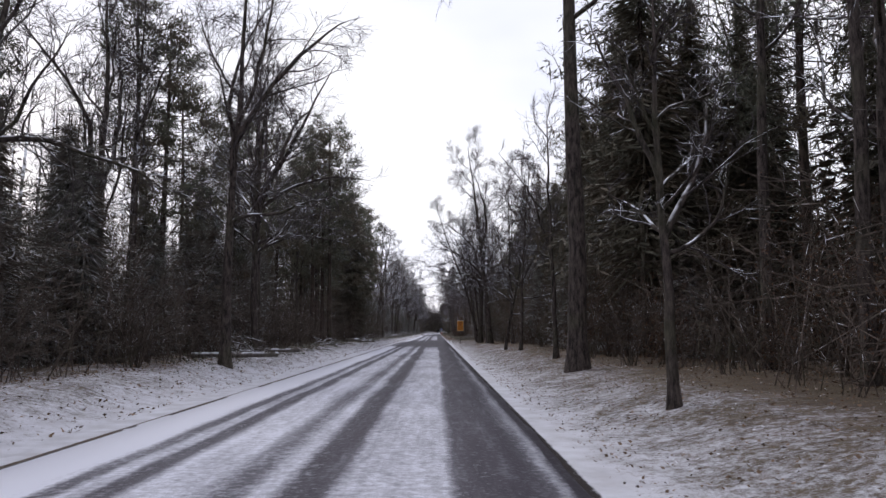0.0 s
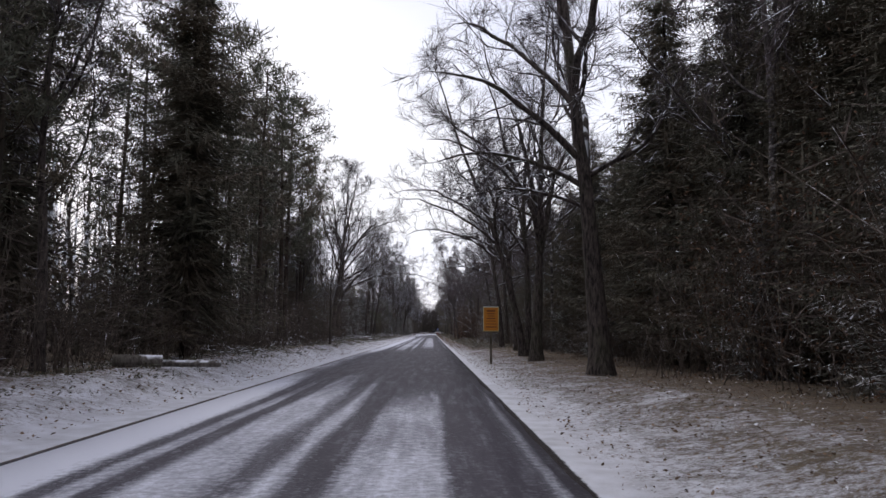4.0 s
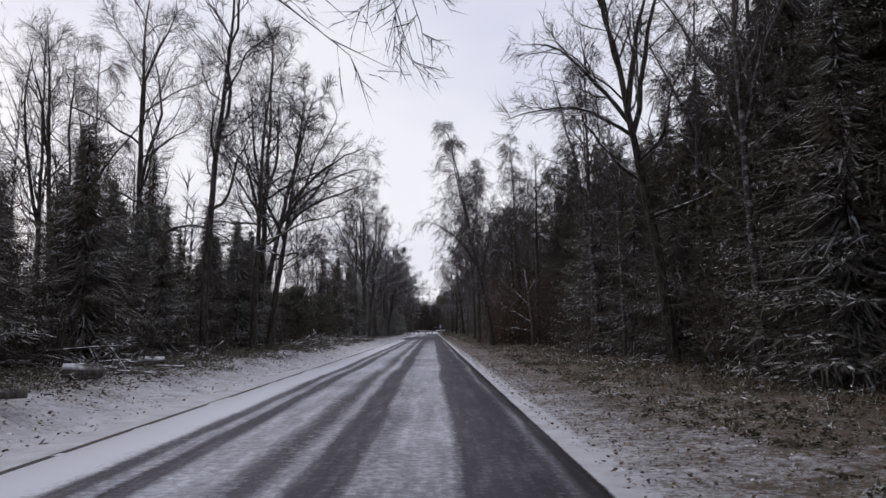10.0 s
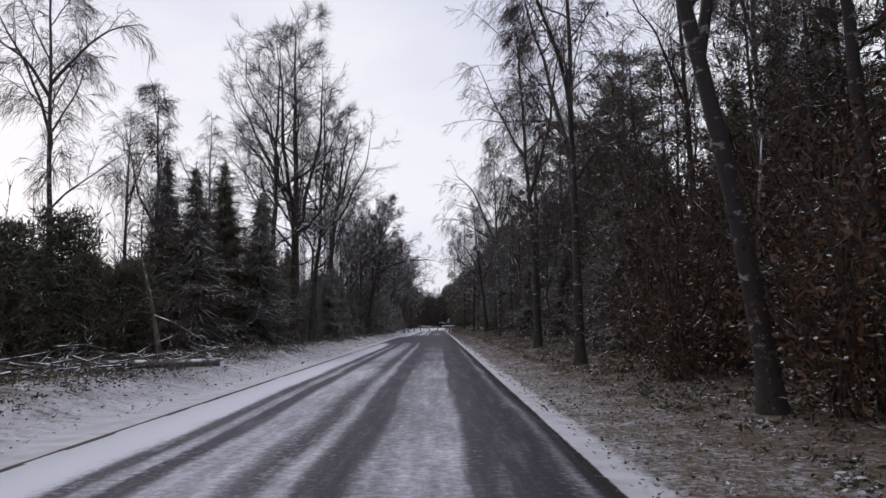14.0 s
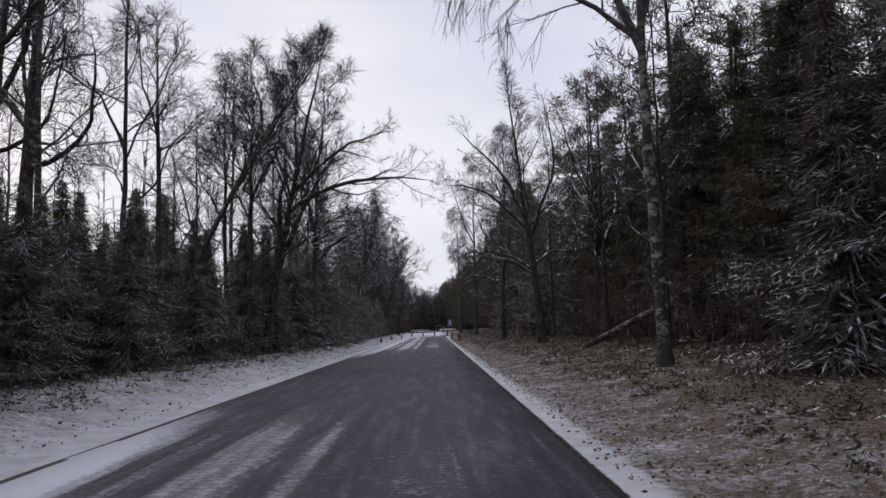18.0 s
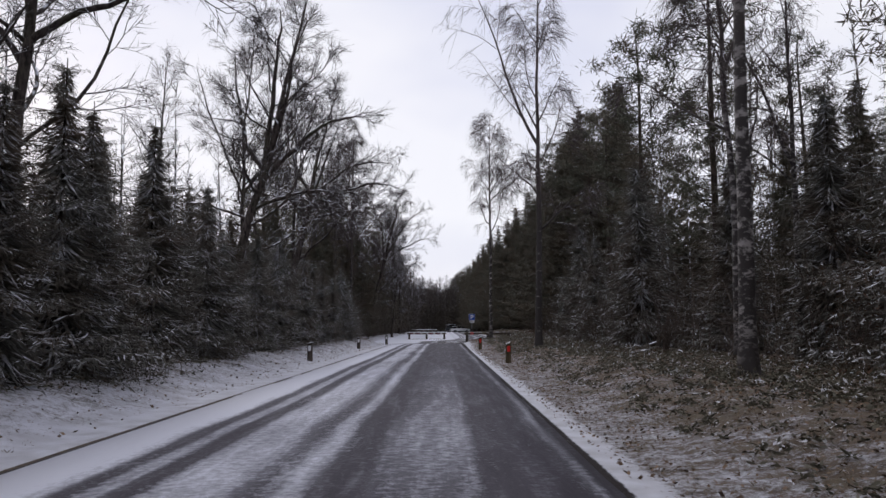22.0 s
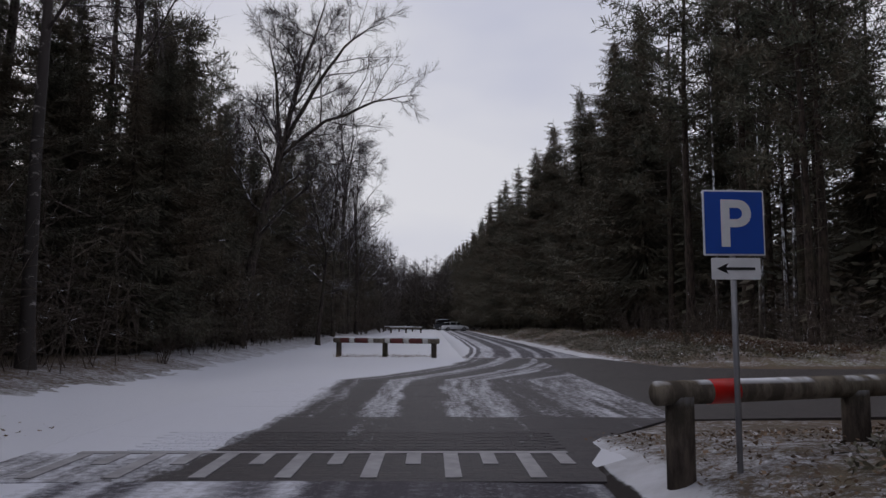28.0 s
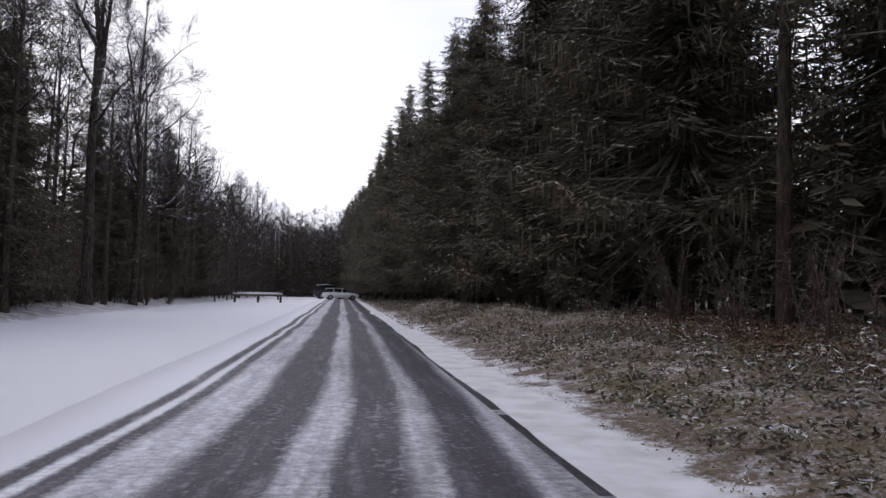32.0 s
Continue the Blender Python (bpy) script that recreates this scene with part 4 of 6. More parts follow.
tree("oak", 5.4, 102.2, 15.5, 0.34, (-1.5, 0), limbs=[(5.4, -4.4, 0.4, 0.5, 0.08), (5.0, 1.5, -0.5, 2.6, 0.06), (6.4, -2.0, 0.6, 5.0, 0.10)], dense=1.3, fork=0.42, words="roadside oak with a long limb over the road")
tree("birch", 6.85, 107.5, 14, 0.20, (0.3, 0))
tree("oak", 7.0, 114.5, 16, 0.36, (-0.2, 0), limbs=[(8.5, -4.5, 1.0, 2.0, 0.07), (7.0, -3.8, 0.5, 1.0, 0.06)])
tree("birch", 7.8, 117.0, 13, 0.18, (-0.4, 0))
tree("oak", 7.5, 133.3, 15.5, 0.34, (-2.3, 0), limbs=[(7.6, -3.4, 1.0, 3.0, 0.08), (8.0, 1.2, 0.6, 5.0, 0.10), (7.2, -4.0, 0.5, 0.6, 0.06)], fork=0.50)
tree("birch", 8.6, 128.8, 15, 0.20)
tree("birch", 9.3, 136.0, 15, 0.22, (0.4, 0))
tree("birch", 7.0, 141.3, 12, 0.17, (-0.4, 0))
tree("birch", 9.2, 161.0, 14, 0.22, (0.3, 0), words="white birch stem among dark spruces")
tree("birch", 6.4, 164.0, 15, 0.26, (-0.3, 0), dark=True)
tree("birch", 4.25, 163.0, 15.5, 0.29, (-2.7, 0), dense=1.4, dark=True, fork=0.38, stems=3, limbs=[(5.5, -3.6, 0.6, 3.4, 0.08), (4.6, 1.4, 0.5, 4.5, 0.08)], words="large leaning birch with dark trunk and hanging twigs")
tree("birch", 7.4, 170.0, 14, 0.20)
tree("birch", 4.06, 175.0, 16, 0.30, (0.1, 0), dense=1.4, dark=True, fork=0.30, stems=3, words="roadside birch with twin stems and hanging twigs")
tree("birch", 4.3, 186.0, 15, 0.28, (-0.5, 0), dense=1.3, dark=True, stems=3)
tree("birch", 5.2, 192.0, 13, 0.22, dark=True)
tree("oak", 6.5, 197.0, 7, 0.14, dense=0.6)
tree("birch", 4.75, 211.2, 15, 0.27, (-0.4, 0), limbs=[(6.8, -3.4, 0.6, 6.0, 0.09), (7.0, -4.2, 0.6, 2.2, 0.06), (7.4, 1.6, 0.6, 4.8, 0.07)], fork=0.48, first=0.5, words="roadside birch with white leaning trunk")
tree("oak", 5.0, 230.9, 12.5, 0.37, (-0.9, 0), limbs=[(3.2, -3.4, 0.5, 1.0, 0.06), (3.4, -3.2, 2.0, 0.9, 0.06), (5.4, -4.0, 0.5, 2.2, 0.09), (5.4, 2.6, 1.0, 1.6, 0.06)], fork=0.42, words="roadside oak with long low snow-lined limbs")
tree("oak", 4.25, 242.3, 9.5, 0.28, (0.2, 0), limbs=[(3.4, -2.9, 0.6, 0.5, 0.04), (3.0, 2.6, 0.6, 0.3, 0.04), (3.8, 2.8, -0.6, 0.9, 0.04), (2.6, -2.2, -0.6, 0.2, 0.03)], first=0.26, words="small roadside oak with wide low crown")
tree("birch", 5.25, 252.1, 16, 0.30, (0.6, 0), first=0.45, words="straight birch with dark trunk and pale blotches")
tree("birch", 7.4, 258.0, 15, 0.22)
tree("birch", 4.25, 273.4, 19, 0.31, (0.5, 0), dark=True, dense=1.3, first=0.28, words="tall birch with pale trunk on the verge")
tree("birch", 3.31, 293.0, 16.5, 0.22, (0.3, 0), dense=1.0, first=0.45, fork=0.55, words="slender birch with white trunk by the log barrier")
# left of the road
tree("oak", -8.4, 35.5, 15, 0.55, (0.4, 0), limbs=[(6.0, 3.0, 0.5, 6.0, 0.15), (6.5, 5.6, 1.5, 1.8, 0.10), (4.6, 4.4, 0.5, 0.4, 0.07)], words="bare oak with forked trunk at the wood edge", group=LW)
tree("oak", -6.0, 21.8, 14, 0.30, (0.5, 0), limbs=[(6.5, 3.4, 0.5, 4.0, 0.1)], group=LW)
tree("oak", -7.0, 29.4, 12, 0.28, (0.4, 0), group=LW)
tree("oak", -11.0, 24.5, 14, 0.36, group=LW)
tree("oak", -8.6, 14.0, 13, 0.34, group=LW, limbs=[(4.5, 3.5, 1.0, -1.0, 0.07)])
tree("oak", -8.5, 61.3, 12, 0.24, (0.3, 0), group=LW, stems=2)
tree("oak", -11.4, 91.5, 15, 0.26, (0.3, 0), group=LW, dense=0.8)
tree("oak", -6.7, 95.1, 8, 0.16, (0.2, 0), group=LW, dense=0.7)
tree("birch", -11.0, 98.0, 15, 0.22, group=LW, dense=0.8)
tree("oak", -9.6, 100.5, 10, 0.2, (0.4, 0), group=LW, dense=0.8)
tree("oak", -8.65, 110.7, 15.5, 0.44, (2.0, 0), limbs=[(7.0, 5.5, 1.0, 4.0, 0.11), (6.0, 4.0, -1.0, 4.5, 0.10)], dense=1.2, group=LW, words="bare oak with slanting trunk at the wood edge")
tree("oak", -9.2, 118.6, 17.5, 0.54, (0.9, 0), limbs=[(4.2, 6.2, 0.4, 4.8, 0.15), (4.6, 9.0, 0.3, 1.0, 0.11), (5.6, 7.6, -1.0, 2.0, 0.09), (6.5, 5.5, 1.5, 4.6, 0.10)], dense=1.4, fork=0.36, group=LW, words="large bare oak with a long limb over the road")
tree("oak", -12.1, 140.5, 16, 0.36, (0.4, 0), group=LW)
tree("oak", -7.9, 136.0, 15.5, 0.27, (1.2, 0), stems=2, fork=0.5, group=LW)
tree("oak", -7.8, 142.8, 14.5, 0.30, (1.1, 0), stems=2, group=LW)
tree("oak", -7.8, 146.0, 13, 0.32, (1.9, 0), limbs=[(6.0, 4.2, 0.4, 2.2, 0.08), (7.0, 3.6, 0.4, 3.0, 0.08)], dense=1.2, group=LW)
tree("birch", -16.2, 146.0, 15, 0.22, group=LW)
tree("oak", -8.9, 148.2, 15.5, 0.42, (1.0, 0), limbs=[(7.5, 4.0, 0.5, 1.4, 0.08)], group=LW)
tree("oak", -10.2, 154.4, 15.5, 0.46, (3.2, 0), limbs=[(7.6, 5.2, 0.5, 3.0, 0.11), (5.0, 3.4, 1.5, 0.6, 0.07), (7.2, -3.0, 0.5, 1.6, 0.07)], dense=1.2, group=LW, words="bare oak that leans and spreads towards the road")
tree("birch", -11.7, 175.8, 13.5, 0.20, limbs=[(8.0, -3.0, 0.5, 2.4, 0.05), (8.4, 2.6, 0.5, 2.0, 0.05)], group=LW)
tree("birch", -10.4, 181.0, 10, 0.18, group=LW)
tree("oak", -7.6, 193.0, 17.5, 0.58, (0.2, 0), group=LW, dense=1.5, fork=0.36, stems=4, words="tall bare oak with dense upright crown")
tree("oak", -8.3, 191.0, 16, 0.34, group=LW, dense=1.2)
tree("oak", -7.2, 196.0, 14, 0.32, (0.5, 0), group=LW, dense=1.2)
tree("oak", -8.3, 207.0, 16, 0.44, (2.3, 0), group=LW, dense=1.3, fork=0.5, stems=4, words="tall bare oak with fan of upright limbs")
tree("oak", -12.6, 218.0, 18.5, 0.58, (0.8, 0), group=LW, dense=1.3)
tree("oak", -9.9, 212.0, 15, 0.26, (0.3, 0), group=LW)
tree("oak", -8.9, 217.0, 14, 0.20, group=LW, stems=2)
tree("birch", -9.2, 229.6, 14, 0.24, group=LW)
tree("pole", -9.6, 221.5, 11, 0.18, (6.0, 0), group=LW, words="thin bare tree leaning far towards the road")
tree("pole", -10.8, 225.0, 13, 0.22, (7.0, 0), group=LW, words="thin bare tree leaning far towards the road")
tree("oak", -6.9, 226.2, 13, 0.40, (2.4, 0.3), limbs=[(3.0, 0.5, 0.5, 6.5, 0.13), (3.4, 2.6, 0.5, 5.4, 0.13), (5.8, 6.0, 0.6, 1.2, 0.11), (6.6, 4.4, 0.5, 2.6, 0.09)], dense=1.3, fork=0.3, group=LW, words="crooked oak with limbs arching over the road")
tree("oak", -7.5, 225.4, 12.5, 0.28, (0.4, 0), group=LW)
tree("oak", -6.9, 237.6, 14.5, 0.38, (0.9, 0), limbs=[(4.6, 3.6, 0.3, 2.6, 0.09), (6.6, 4.4, 0.4, 0.6, 0.08)], group=LW)
tree("oak", -8.2, 243.0, 13.5, 0.24, (0.4, 0), group=LW)
tree("oak", -11.1, 252.6, 15.5, 0.32, (0.9, 0), stems=2, group=LW)
tree("oak", -9.3, 254.3, 15.5, 0.40, (1.3, 0), limbs=[(7.0, 5.0, 0.4, 1.2, 0.08), (8.0, 5.5, 0.4, 1.0, 0.08), (6.4, -3.0, 0.3, 2.4, 0.07)], dense=1.2, group=LW)
tree("oak", -7.8, 264.7, 13.5, 0.40, (3.0, 0), limbs=[(6.2, 0.5, 0, 6.0, 0.10), (6.0, 3.8, 0.6, 2.6, 0.10), (5.0, 4.2, 0.6, 0.6, 0.07)], dense=1.3, fork=0.45, group=LW, words="leaning oak with snow-lined limbs above young spruces")
tree("oak", -8.9, 271.3, 14, 0.28, (0.6, 0), group=LW, dense=1.2)
tree("oak", -8.9, 279.6, 14.5, 0.44, (2.7, 0), limbs=[(7.4, 5.4, 0.5, 0.9, 0.09), (8.0, 4.8, 0.5, 1.8, 0.08), (7.0, -2.8, 0.4, 1.8, 0.07), (6.6, 4.4, 0.5, 0.2, 0.07)], dense=1.2, fork=0.5, group=LW, words="leaning oak with long level limbs towards the road")
tree("pole", -8.7, 282.0, 15, 0.22, group=LW)
tree("birch", -8.3, 305.5, 19.5, 0.28, (0.3, 0), dense=1.5, dark=True, stems=3, group=LW)
tree("birch", -9.0, 300.0, 17, 0.26, dense=1.2, group=LW)
tree("pole", -9.4, 312.8, 18, 0.34, (0.5, 0), group=LW)
tree("pole", -10.6, 308.0, 18, 0.3, (0.8, 0), group=LW)
tree("oak", -8.3, 322.0, 15.5, 0.48, (3.4, 0), limbs=[(8.0, 6.2, 0.4, 3.0, 0.10), (8.6, 4.6, -0.6, 5.2, 0.10), (6.2, 4.4, 0.3, 1.2, 0.06)], dense=1.7, fork=0.5, group=LW, words="leaning bare oak at the edge of the snow field")
tree("oak", -6.6, 333.0, 10, 0.26, (0.9, 0), dense=1.3, group=LW)
tree("oak", -8.1, 357.0, 22, 0.52, (-0.5, 0), dense=1.8, first=0.36, reach=0.85, fork=0.46, stems=4, group=LW, words="tall oak with round bare crown")
tree("oak", -7.4, 362.5, 18, 0.36, (0.4, 0), dense=1.4, group=LW)
tree("oak", -9.7, 370.0, 16, 0.36, dense=1.2, group=LW)

# ---- woods: conifers ----
CON = "dark conifers of the wood"
spruces = [stock("spruce_tree", "tall dark spruce with drooping boughs", "tree", CON, *spruce_mesh(s, 20, 4.2, c, 30, 7, 1.4, 0.32, 4, 1.3), M_PINE_BARK, M_SPRUCE, "dark green needle boughs")
           for s, c in ((1, 0.08), (2, 0.16), (3, 0.05))]
great = [stock("spruce_tree", "great dark spruce with dense drooping boughs", "tree", CON, *spruce_mesh(s, 22, r, c, 36, 9, 2.6, 0.34, 6, 0.98), M_PINE_BARK, M_SPRUCE, "dark green needle boughs")
         for s, c, r in ((4, 0.09, 4.6), (5, 0.13, 5.2), (6, 0.08, 4.0))]
pines = [stock("pine_tree", "tall pine with bare trunk and dark crown", "tree", CON, *pine_mesh(s, 16, 0.34, b, 0.15, 62), M_PINE_BARK, M_PINE, "clumps of dark green needles")
         for s, b in ((11, 0.34), (12, 0.48), (13, 0.26))]
young = [stock("young_spruce", "young spruce with snow on its boughs", "tree", "young spruces", *spruce_mesh(s, 6, 1.8, 0.02, 22, 10, 1.8, 0.36, 5, 0.52), M_PINE_BARK, M_SPRUCE_SNOWY, "green boughs dusted with snow")
         for s in (21, 22, 23)]
young_pines = [stock("young_pine", "young pine with upright shoots", "tree", "young pines", *pine_mesh(s, 5, 0.12, 0.06, 0.22, 56), M_PINE_BARK, M_PINE, "dense dark needle clumps")
               for s in (31, 32)]
plain_trees = []
for s, kind in ((41, "pole"), (42, "pole"), (43, "oak"), (44, "birch"), (45, "oak")):
    a, b = bare_tree(s, 15, 0.28, kind, (0.3, 0), dense=0.75)
    name, label, m1, m2 = TREE_WORDS[kind]
    plain_trees.append(stock(name, label, "tree", "bare trees in the wood", a, b, m1, m2, "bare twigs"))


dark_trees = [plain_trees[i] for i in (0, 1, 2, 4)]


def strip(patterns, x0, x1, y0, y1, count, lo, hi, seed):
    """Scatters trees of some patterns over a strip, evenly in length."""
    rng = random.Random(seed)
    for i in range(count):
        y = y0 + (y1 - y0) * (i + rng.random()) / count
        put(rng.choice(patterns), rng.uniform(x0, x1), y, rng.uniform(lo, hi), rng.uniform(0, 360))


# right-hand woods
strip(spruces, 9.0, 14.0, -6, 24, 7, 0.50, 0.66, 1)
strip(great, 8.4, 11.0, 22, 76, 16, 0.50, 0.74, 74)
strip(spruces, 11.0, 15.0, 24, 78, 12, 0.60, 0.85, 5)
strip(pines, 8.0, 15.0, 0, 62, 12, 0.8, 1.05, 2)
strip(plain_trees, 7.5, 14.0, 2, 66, 10, 0.7, 1.05, 3)
strip(young, 6.8, 9.0, 24, 62, 16, 0.6, 1.2, 4)
strip(great, 9.4, 11.4, 78, 166, 40, 0.46, 0.60, 75)
strip(great, 11.8, 14.5, 76, 180, 30, 0.50, 0.62, 76)
strip(young, 7.9, 9.4, 78, 150, 20, 0.7, 1.3, 77)
strip(pines, 10.5, 14.0, 80, 205, 14, 0.65, 0.9, 6)
strip(plain_trees, 8.6, 12.0, 92, 200, 10, 0.65, 0.85, 7)
strip(young, 6.6, 8.6, 180, 210, 11, 0.7, 1.3, 8)
strip(great, 9.8, 12.4, 178, 207, 7, 0.42, 0.52, 70)
strip(great, 9.8, 12.6, 207, 241, 13, 0.48, 0.62, 82)
strip(pines, 8.6, 12.0, 184, 208, 6, 0.75, 0.92, 83)
strip(great, 11.6, 14.0, 180, 243, 10, 0.48, 0.66, 9)
put(pines[0], 8.8, 205.5, 0.95)
put(pines[2], 9.4, 223.5, 1.0)
put(spruces[1], 7.2, 25.0, 0.95)
strip(pines, 9.0, 15.0, 205, 300, 16, 0.75, 1.0, 10)
strip(great, 11.0, 14.2, 242, 273, 9, 0.34, 0.46, 11)
strip(young, 7.4, 9.6, 240, 292, 16, 0.6, 1.4, 12)
strip(great, 9.2, 11.6, 289, 298, 4, 0.62, 0.80, 67)
strip(great, 12.0, 14.0, 292, 300, 3, 0.8, 0.95, 64)
for x, y, size in ((15.0, 343, 1.12), (14.4, 348, 1.10), (16.3, 353, 1.08), (13.4, 357, 1.04), (15.4, 362, 1.0), (16.4, 366, 1.02), (12.4, 366, 1.0), (13.5, 376, 1.0), (11.6, 373.5, 0.95), (10.4, 380, 0.92),
                   (9.4, 386, 0.90), (9.2, 392, 0.88), (8.4, 398, 0.86), (8.8, 404, 0.86), (8.0, 410, 0.84), (8.2, 417, 0.85), (7.4, 423, 0.82), (7.6, 430, 0.84), (6.8, 437, 0.82), (6.4, 444, 0.84), (5.8, 452, 0.84),
                   (5.4, 461, 0.86), (4.9, 470, 0.86), (4.5, 480, 0.88), (4.1, 491, 0.88), (3.7, 503, 0.9), (3.3, 516, 0.9), (3.0, 530, 0.92)):
    put(great[int(y) % 3], x, y, size)
strip(great, 17.5, 21.0, 346, 372, 3, 0.9, 1.0, 65)
strip(spruces, 12.0, 17.0, 372, 470, 26, 0.95, 1.15, 13)
strip(great, 12.5, 18.0, 350, 400, 9, 0.85, 1.0, 80)
strip(great, 9.5, 14.0, 392, 520, 22, 0.8, 0.9, 81)
strip(spruces, 10.0, 15.0, 470, 640, 16, 1.0, 1.2, 55)
strip(dark_trees, -13.0, -6.5, 440, 640, 20, 1.0, 1.25, 56)
strip(pines, 14.5, 24.0, 314, 340, 11, 1.05, 1.35, 15)
for x, y, size in ((19.0, 338.5, 1.0), (23.5, 330.0, 0.8)):
    put(great[int(y) % 3], x, y, size)
put(pines[1], 16.4, 329.3, 1.5)
put(pines[1], 14.2, 331.5, 1.45)
strip(plain_trees, 6.6, 8.4, 124, 200, 6, 0.75, 0.95, 18)
strip(plain_trees, 7.0, 9.0, 212, 262, 5, 0.7, 1.0, 19)
strip(dark_trees, -9.0, 4.0, 441, 500, 40, 0.70, 1.05, 63)
# left-hand woods
strip(pines, -16.0, -9.5, -4, 45, 12, 0.7, 0.9, 20)
strip(young, -13.5, -9.6, 16, 48, 16, 0.8, 1.4, 86)
put(great[0], -9.8, 281.5, 0.38)
put(great[2], -11.2, 286.0, 0.42)
strip(pines, -15.0, -10.0, 46, 104, 12, 0.75, 1.05, 58)
strip(pines, -10.6, -8.4, 48, 104, 9, 0.80, 1.0, 37)
put(pines[0], -7.5, 53.3, 1.0)
put(pines[2], -8.2, 54.6, 0.95)
put(great[0], -7.8, 68.8, 0.66)
strip(spruces, -15.0, -10.5, 40, 90, 4, 0.5, 0.7, 21)
for x, y, size in ((-10.2, 103.0, 0.40), (-11.6, 105.5, 0.46), (-12.8, 101.5, 0.55)):
    put(great[int(y) % 3], x, y, size)
strip(plain_trees, -17.0, -9.5, 0, 130, 22, 0.7, 1.0, 22)
strip(plain_trees, -22.0, -12.0, 120, 150, 8, 0.65, 1.0, 23)
strip(plain_trees, -24.0, -11.0, 194, 250, 14, 0.65, 1.0, 53)
strip(plain_trees, -30.0, -18.0, 152, 192, 4, 0.5, 0.8, 54)
strip(spruces, -20.0, -11.0, 122, 152, 10, 0.25, 0.48, 24)
strip(young, -13.0, -9.2, 120, 162, 30, 0.7, 1.2, 66)
strip(young_pines, -16.0, -9.0, 154, 192, 46, 0.5, 0.82, 25)
put(great[1], -9.6, 187.0, 0.40)
put(great[0], -10.4, 190.5, 0.36)
strip(young, -10.5, -8.0, 178, 192, 4, 1.0, 1.4, 26)
strip(young, -10.5, -7.2, 194, 228, 40, 0.4, 0.85, 27)
strip(young, -13.0, -9.0, 196, 226, 22, 0.7, 1.1, 84)
strip(young_pines, -15.0, -10.5, 192, 232, 16, 0.6, 0.95, 79)
strip(plain_trees, -9.4, -7.6, 205, 250, 5, 0.7, 0.95, 38)
strip(young, -7.9, -6.8, 228, 262, 18, 0.72, 1.08, 28)
strip(young, -8.0, -6.9, 262, 298, 20, 0.58, 0.88, 85)
strip(young, -10.4, -7.8, 226, 300, 34, 0.7, 0.98, 36)
strip(great, -14.0, -11.0, 228, 292, 6, 0.28, 0.36, 29)
strip(plain_trees, -18.0, -10.0, 250, 345, 7, 0.8, 1.1, 30)
strip(great, -12.5, -8.6, 294, 318, 11, 0.40, 0.56, 72)
strip(spruces, -10.6, -8.4, 312, 352, 18, 0.40, 0.72, 31)
strip(great, -13.5, -10.5, 314, 356, 8, 0.5, 0.68, 57)
strip(pines, -16.0, -10.0, 300, 350, 8, 0.9, 1.2, 32)
strip(great, -12.0, -8.2, 352, 440, 16, 0.40, 0.62, 33)
strip(dark_trees, -10.0, -7.2, 345, 440, 22, 0.7, 1.0, 34)
strip(dark_trees, -15.0, -10.0, 330, 440, 14, 0.9, 1.1, 39)
strip(pines, -16.0, -9.0, 350, 440, 10, 0.8, 1.0, 35)


# ---- undergrowth ----
shrubs = []
for s, h, n in ((51, 2.2, 12), (52, 1.5, 10), (53, 3.0, 12)):
    w, _ = shrub_mesh(s, h, n)
    shrubs.append(tagged(new("shrub", w.mesh("shrub", M_DEADTWIG)), "low bare shrub of dark brown twigs", "shrub", "bare shrubs of the wood edge"))
beeches = []
for s, h, n in ((61, 3.2, 12), (62, 2.2, 10)):
    w, lf = shrub_mesh(s, h, n, 2600, 0.6)
    t = thing("beech_shrub", "young beech still carrying withered brown leaves", "shrub", "brown-leaved shrubs")
    part("wood", w.mesh("wood", M_DEADTWIG), None, t)
    part("foliage", lf.mesh("foliage", M_BROWN), None, t, "withered russet leaves")
    beeches.append(t)
strip(shrubs, 4.9, 9.0, 4, 60, 34, 0.6, 1.2, 40)
strip(shrubs, 6.0, 10.0, 84, 200, 60, 0.6, 1.25, 41)
strip(shrubs, 6.2, 9.5, 200, 298, 34, 0.5, 1.2, 42)
strip(shrubs, -11.0, -7.2, 8, 108, 60, 0.5, 1.2, 43)
strip(shrubs, -12.0, -8.2, 108, 200, 50, 0.5, 1.3, 44)
strip(shrubs, -10.0, -7.0, 300, 400, 26, 0.6, 1.3, 45)
strip(shrubs, 9.5, 13.0, 315, 420, 24, 0.6, 1.2, 46)
strip(beeches, 5.6, 8.5, 10, 32, 7, 0.8, 1.3, 47)
strip(beeches, 7.0, 10.0, 44, 62, 5, 1.0, 1.7, 48)
strip(beeches, 6.4, 9.0, 120, 200, 16, 0.9, 1.5, 49)
strip(beeches, 4.9, 7.4, 160, 173, 9, 1.3, 2.0, 50)
strip(beeches, -10.0, -7.4, 196, 262, 7, 0.5, 0.9, 51)
strip(beeches, 6.0, 9.5, 228, 260, 6, 0.8, 1.3, 52)


def thicket(name, label, zones, mat, seed, forms):
    """Countless stems or boughs too small to tell apart, as one mesh of stuff."""
    rng = np.random.default_rng(seed)
    w = Wood()
    for x0, x1, y0, y1, n, h0, h1 in zones:
        x, y = rng.uniform(x0, x1, n), rng.uniform(y0, y1, n)
        forms(w, rng, x, y, land(x, y), rng.uniform(h0, h1, n))
    return tagged(new(name, w.mesh(name, mat)), label, "undergrowth", kind="stuff")


